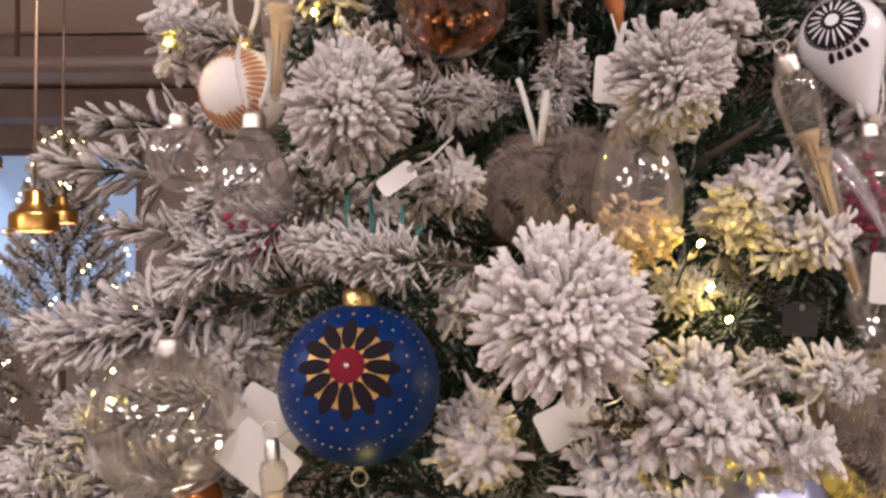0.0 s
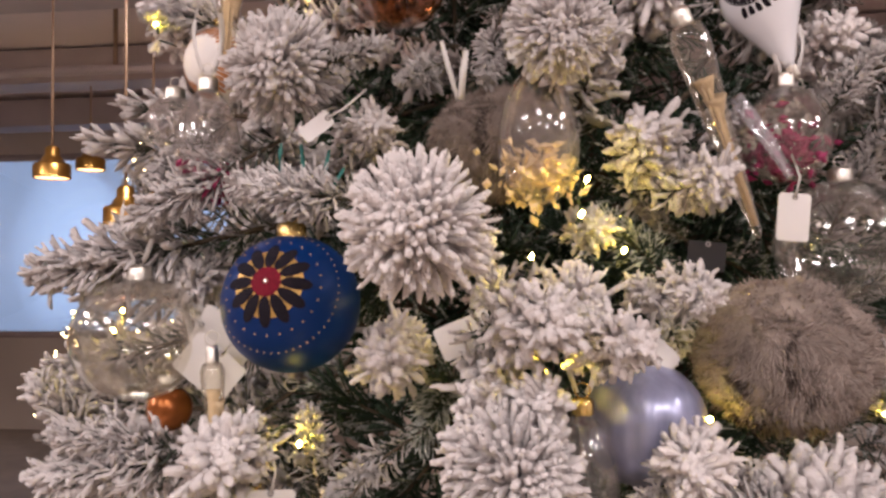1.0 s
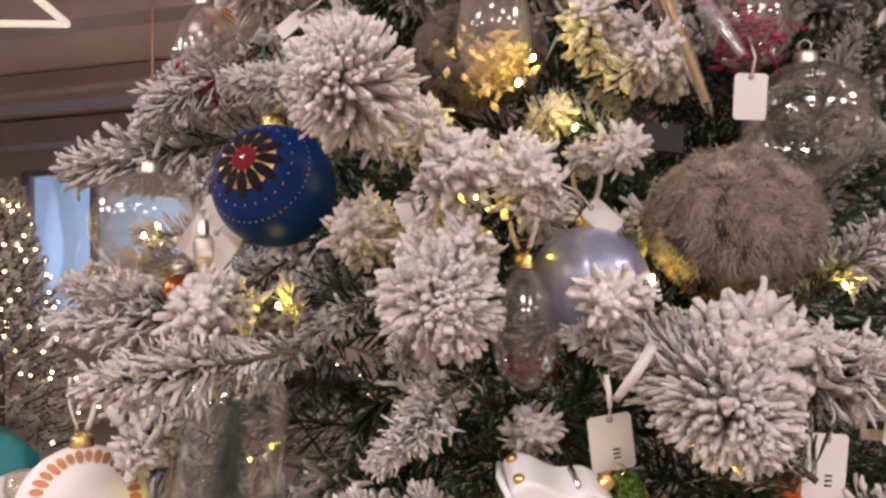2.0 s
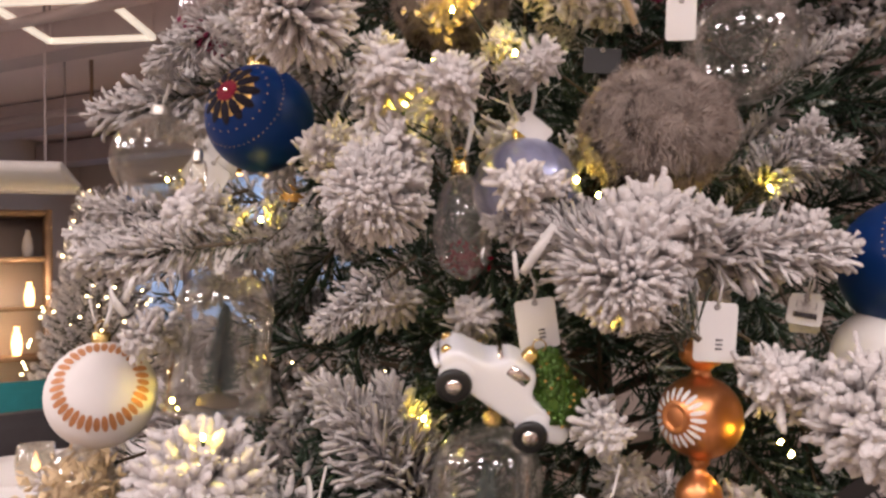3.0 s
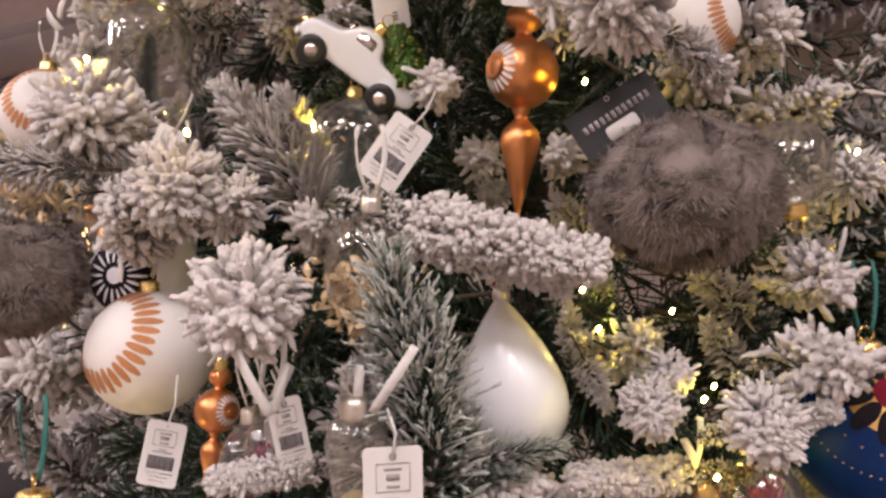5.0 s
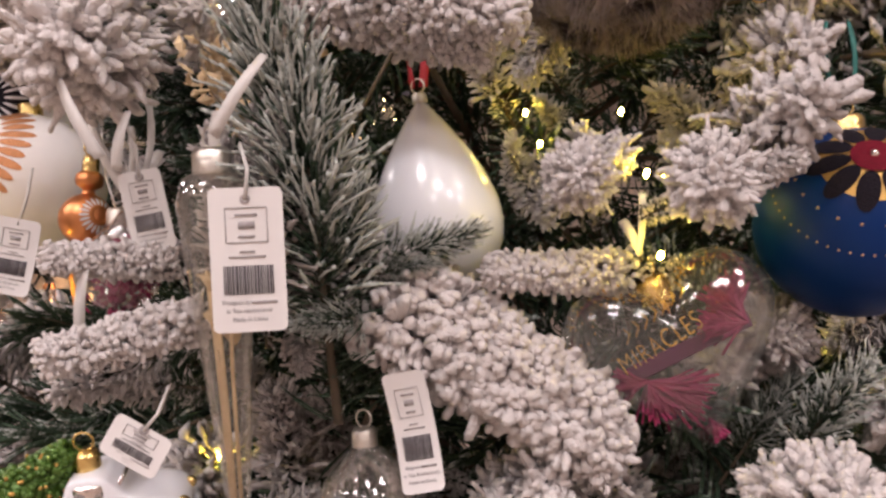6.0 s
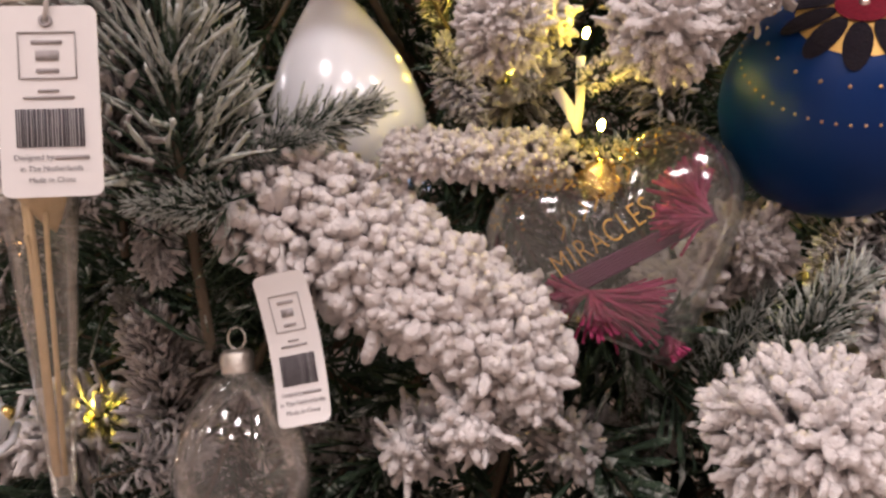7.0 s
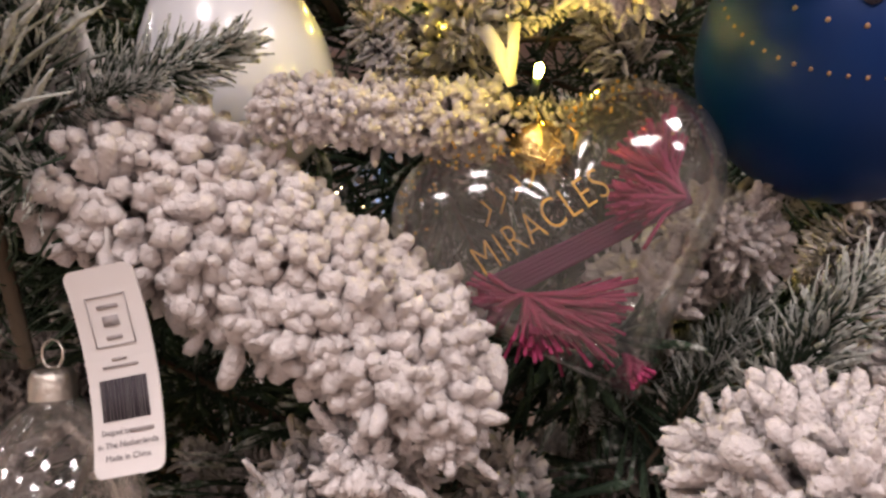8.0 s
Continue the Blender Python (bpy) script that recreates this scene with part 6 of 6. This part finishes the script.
def far_tree(x, y, h, r, seed):
    """A lit, flocked tree further back in the shop."""
    rr = random.Random(seed)
    ob = thing("christmas_tree", pose(x, y, 0), "smaller flocked fir tree with warm white lights", "christmas tree", "trees further back")
    part("trunk", tube([(0, 0, 0), (0, 0, h)], 0.03, 8, None, 0.006), M_BARK, ob)
    inv = ob.matrix_world.inverted()
    for i in range(180):
        u = (i + 0.5) / 180
        z = 0.35 + (h - 0.45) * u
        a = i * 2.39996
        q = r * (1 - u) * rr.uniform(0.55, 0.8)
        o = new("branch_tip", KINDS["far"][0])
        o.parent = ob
        o.matrix_basis = inv @ toward(Vector((x + q * math.cos(a), y + q * math.sin(a), z)), (math.cos(a), math.sin(a), 0.15 + u), k=1.9)
    for i in range(150):
        u = rr.random() ** 0.8
        a = rr.uniform(0, 6.283)
        q = r * (1 - u) * 0.85 + 0.17 - 0.08 * u
        part("led", ball(0.008, 8, 5, 1, None, pose(q * math.cos(a), q * math.sin(a), 0.45 + (h - 0.45) * u)), M_LED, ob, "warm white light")


M_LED = mat("warm_white_led", (1, 0.85, 0.6), 0.5, emit=15.0, emit_colour=(1.0, 0.74, 0.36))
far_tree(-2.35, 4.75, 2.46, 0.78, 1)
far_tree(-3.75, 4.0, 2.1, 0.55, 2)


def square_pendant(x, y, s):
    ob = thing("ceiling_light", pose(x, y, 2.9, 0, 0, 20), "hanging square frame light with warm edge", "ceiling light")
    for i in range(4):
        part("bar", box(s, 0.03, 0.03, pose(0, 0, 0, 0, 0, 90 * i) @ pose(0, s / 2, 0)), M_FRAME, ob)
        part("rod", tube([(s / 2 * (1 if i % 2 else -1), s / 2 * (1 if i > 1 else -1), 0), (s / 2 * (1 if i % 2 else -1), s / 2 * (1 if i > 1 else -1), 0.25)], 0.006, 6), M_BEAM, ob)


square_pendant(-3.0, 3.1, 0.62)


def spot(x, y):
    ob = thing("ceiling_spot", pose(x, y, H), "small white ceiling spotlight, switched on", "spotlight", "ceiling spots")
    part("housing", lathe([(0, 0), (0.05, 0), (0.05, -0.10), (0.042, -0.10), (0.042, -0.085), (0, -0.085)], 16), M_LINEN, ob)
    part("lens", lathe([(0, -0.088), (0.04, -0.088), (0.04, -0.092), (0, -0.092)], 16), M_PANEL, ob, "glowing lens")
    d = bpy.data.lights.new("spot_lamp", "SPOT")
    d.energy, d.spot_size, d.spot_blend, d.color, d.shadow_soft_size = 70, radians(95), 0.6, (1.0, 0.90, 0.84), 0.04
    new("spot_lamp", d).matrix_world = look((x, y, H - 0.11), (x - 0.5, y + 0.5, 0.9))


for i in range(4):
    spot(-4.0 - 0.5 * i, 2.0 + 0.45 * i)


def canopy(x, y, z):
    ob = thing("hanging_canopy", pose(x, y, z, 0, 0, 40), "white hanging display canopy on thin rods", "canopy")
    part("board", slab(1.9, 1.1, 0.06, corner=0.03), M_LINEN, ob)
    for sx in (-0.85, 0.85):
        for sy in (-0.45, 0.45):
            part("rod", tube([(sx, sy, 0.02), (sx, sy, H - z)], 0.008, 6), M_BEAM, ob)


canopy(-4.4, 3.1, 2.14)


def shelf_unit(x, y, turn):
    ob = thing("shelf_unit", pose(x, y, 0, 0, 0, turn), "brown wooden shelf unit filled with glassware", "shelf")
    for sx in (-0.9, 0.9):
        part("side", box(0.04, 0.4, 2.0, pose(sx, 0, 1.0)), M_WOOD, ob)
    for z in (0.1, 0.55, 0.95, 1.3, 1.65, 1.98):
        part("shelf", box(1.76, 0.4, 0.03, pose(0, 0, z)), M_WOOD, ob)
    part("back", box(1.76, 0.02, 1.96, pose(0, 0.21, 1.0)), M_WALL, ob)
    m = ob.matrix_world
    rr = random.Random(int(x * 100))
    for z in (0.55, 0.95, 1.3, 1.65):
        for i in range(6):
            c = m @ Vector((-0.75 + 0.3 * i + rr.uniform(-0.05, 0.05), rr.uniform(-0.1, 0.05), z + 0.015))
            h, q = rr.uniform(0.1, 0.22), rr.uniform(0.035, 0.06)
            kind = rr.choice((M_WHITEMATT, M_GLASSGREY, M_COPPER, M_BLUE, M_CANDLE))
            o = thing("vase", Matrix.Translation(c), "small table vase standing on shelf" if kind != M_CANDLE else "glowing candle glass standing on shelf", "vase", "shelf goods")
            if kind == M_CANDLE:
                lamp = bpy.data.lights.new("candle_lamp", "POINT")
                lamp.energy, lamp.color, lamp.shadow_soft_size = 3.0, (1.0, 0.72, 0.45), 0.05
                new("candle_lamp", lamp).location = c + Vector((0.14, -0.11, h + 0.05))
            part("body", lathe([(0, 0), (q * 0.7, 0), (q, h * 0.35), (q * 0.8, h * 0.7), (q * 0.45, h * 0.85), (q * 0.5, h), (q * 0.4, h), (0, h * 0.8)], 16), kind, o)


shelf_unit(-4.9, 3.4, 52)
shelf_unit(-4.4, 0.6, 80)


def sofa(x, y, turn, material, label):
    ob = thing("sofa", pose(x, y, 0, 0, 0, turn), label, "sofa", "sofas")
    for nm, m, sz in (("seat", pose(0, 0, 0.33), (1.7, 0.8, 0.24)), ("backrest", pose(0, 0.36, 0.62), (1.7, 0.2, 0.55)), ("armrest", pose(-0.9, 0, 0.42), (0.18, 0.85, 0.5)), ("armrest", pose(0.9, 0, 0.42), (0.18, 0.85, 0.5))):
        bm = box(*sz, m)
        bmesh.ops.bevel(bm, geom=bm.edges[:], offset=0.05, segments=3, affect="EDGES")
        part(nm, bm, material, ob)
    for i in range(5):
        for k in range(2):
            part("tuft_button", ball(0.02, 8, 5, 1, None, pose(-0.64 + 0.32 * i, 0.255, 0.58 + 0.17 * k)), material, ob)
    for sx in (-0.8, 0.8):
        for sy in (-0.3, 0.3):
            part("leg", tube([(sx, sy, 0), (sx, sy, 0.22)], 0.025, 8), M_WOOD, ob)


sofa(-3.55, 2.55, 52, M_TEALVELVET, "teal velvet button-tufted sofa")
sofa(-2.5, 1.55, 60, mat("dark_brown_velvet", (0.035, 0.028, 0.03), 0.7, vary=0.3, scale=15), "dark brown velvet sofa")


def cushion(x, y, z, turn):
    ob = thing("cushion", pose(x, y, z, 70, 0, turn), "off-white linen cushion on the sofa", "cushion", "cushions")
    bm = box(0.4, 0.4, 0.12)
    bmesh.ops.subdivide_edges(bm, edges=bm.edges[:], cuts=4, use_grid_fill=True)
    for v in bm.verts:
        q = 1 - max(abs(v.co.x), abs(v.co.y)) / 0.2
        v.co.z *= 0.25 + 1.1 * q ** 0.6 if q > 0 else 0.25
    part("cover", bm, M_LINEN, ob)


cushion(-2.75, 1.9, 0.66, 60)
cushion(-2.45, 1.55, 0.66, 64)
cushion(-3.3, 2.5, 0.66, 50)


def table(x, y, turn, label):
    ob = thing("display_table", pose(x, y, 0, 0, 0, turn), label, "table", "display tables")
    part("tabletop", slab(1.2, 0.7, 0.05, None, pose(0, 0, 0.885), corner=0.02), M_WHITEMATT, ob)
    part("drawer", box(0.9, 0.03, 0.16, pose(0, -0.33, 0.77)), M_WHITEMATT, ob)
    part("apron", box(1.1, 0.6, 0.16, pose(0, 0, 0.78)), M_WHITEMATT, ob)
    for sx in (-0.54, 0.54):
        for sy in (-0.29, 0.29):
            part("leg", tube([(sx, sy, 0), (sx, sy, 0.72)], 0.03, 10), M_WHITEMATT, ob)


table(-1.5, 1.22, 55, "white painted display table with candles")


def candlestick(x, y, z, h):
    ob = thing("candlestick", pose(x, y, z), "silver mercury glass pillar candlestick", "candlestick", "candlesticks")
    part("stem", lathe([(0, 0), (0.06, 0), (0.055, 0.02), (0.02, 0.05), (0.025, h * 0.45), (0.018, h * 0.5), (0.045, h * 0.55), (0.045, h), (0, h)], 20), M_CHROME, ob)
    part("plume", lathe([(0.0, h), (0.03, h + 0.01), (0.055, h + 0.03), (0.0, h + 0.015)], 12), M_TEALVELVET, ob, "teal feather ring")


candlestick(-1.36, 1.16, 0.91, 0.42)
candlestick(-1.75, 1.45, 0.91, 0.30)


def candle_glass(x, y, z, s):
    ob = thing("candle_glass", pose(x, y, z), "warm glowing glass tea-light holder", "candle", "tea lights")
    part("glass", lathe([(0, 0), (s * 0.8, 0), (s, s), (s * 0.85, s * 2), (s * 0.8, s * 2), (s * 0.9, s), (0, s * 0.3)], 18), M_GLASSWARM, ob)
    part("flame", lathe([(0, s * 0.6), (s * 0.22, s * 0.9), (s * 0.12, s * 1.3), (0, s * 1.7)], 10), M_CANDLE, ob, "glowing flame")


for x, y in ((-1.52, 1.22), (-1.62, 1.1), (-1.3, 1.32), (-1.7, 1.3), (-1.2, 1.45)):
    candle_glass(x, y, 0.91, 0.05)


def floor_lamp(x, y, z):
    ob = thing("floor_lamp", pose(x, y, 0), "floor lamp with white drum shade", "lamp")
    part("base", lathe([(0, 0), (0.15, 0), (0.15, 0.02), (0.02, 0.04), (0, 0.04)], 24), M_BRASS, ob)
    part("pole", tube([(0, 0, 0.03), (0, 0, z)], 0.012, 8), M_BRASS, ob)
    part("shade", lathe([(0.20, z), (0.17, z + 0.26), (0.165, z + 0.26), (0.195, z)], 32), M_LINEN, ob, "white linen drum shade")
    part("bulb", ball(0.035, 14, 8, 1, None, pose(0, 0, z + 0.1)), M_CANDLE, ob, "warm lit bulb")


floor_lamp(-2.25, 1.55, 1.62)
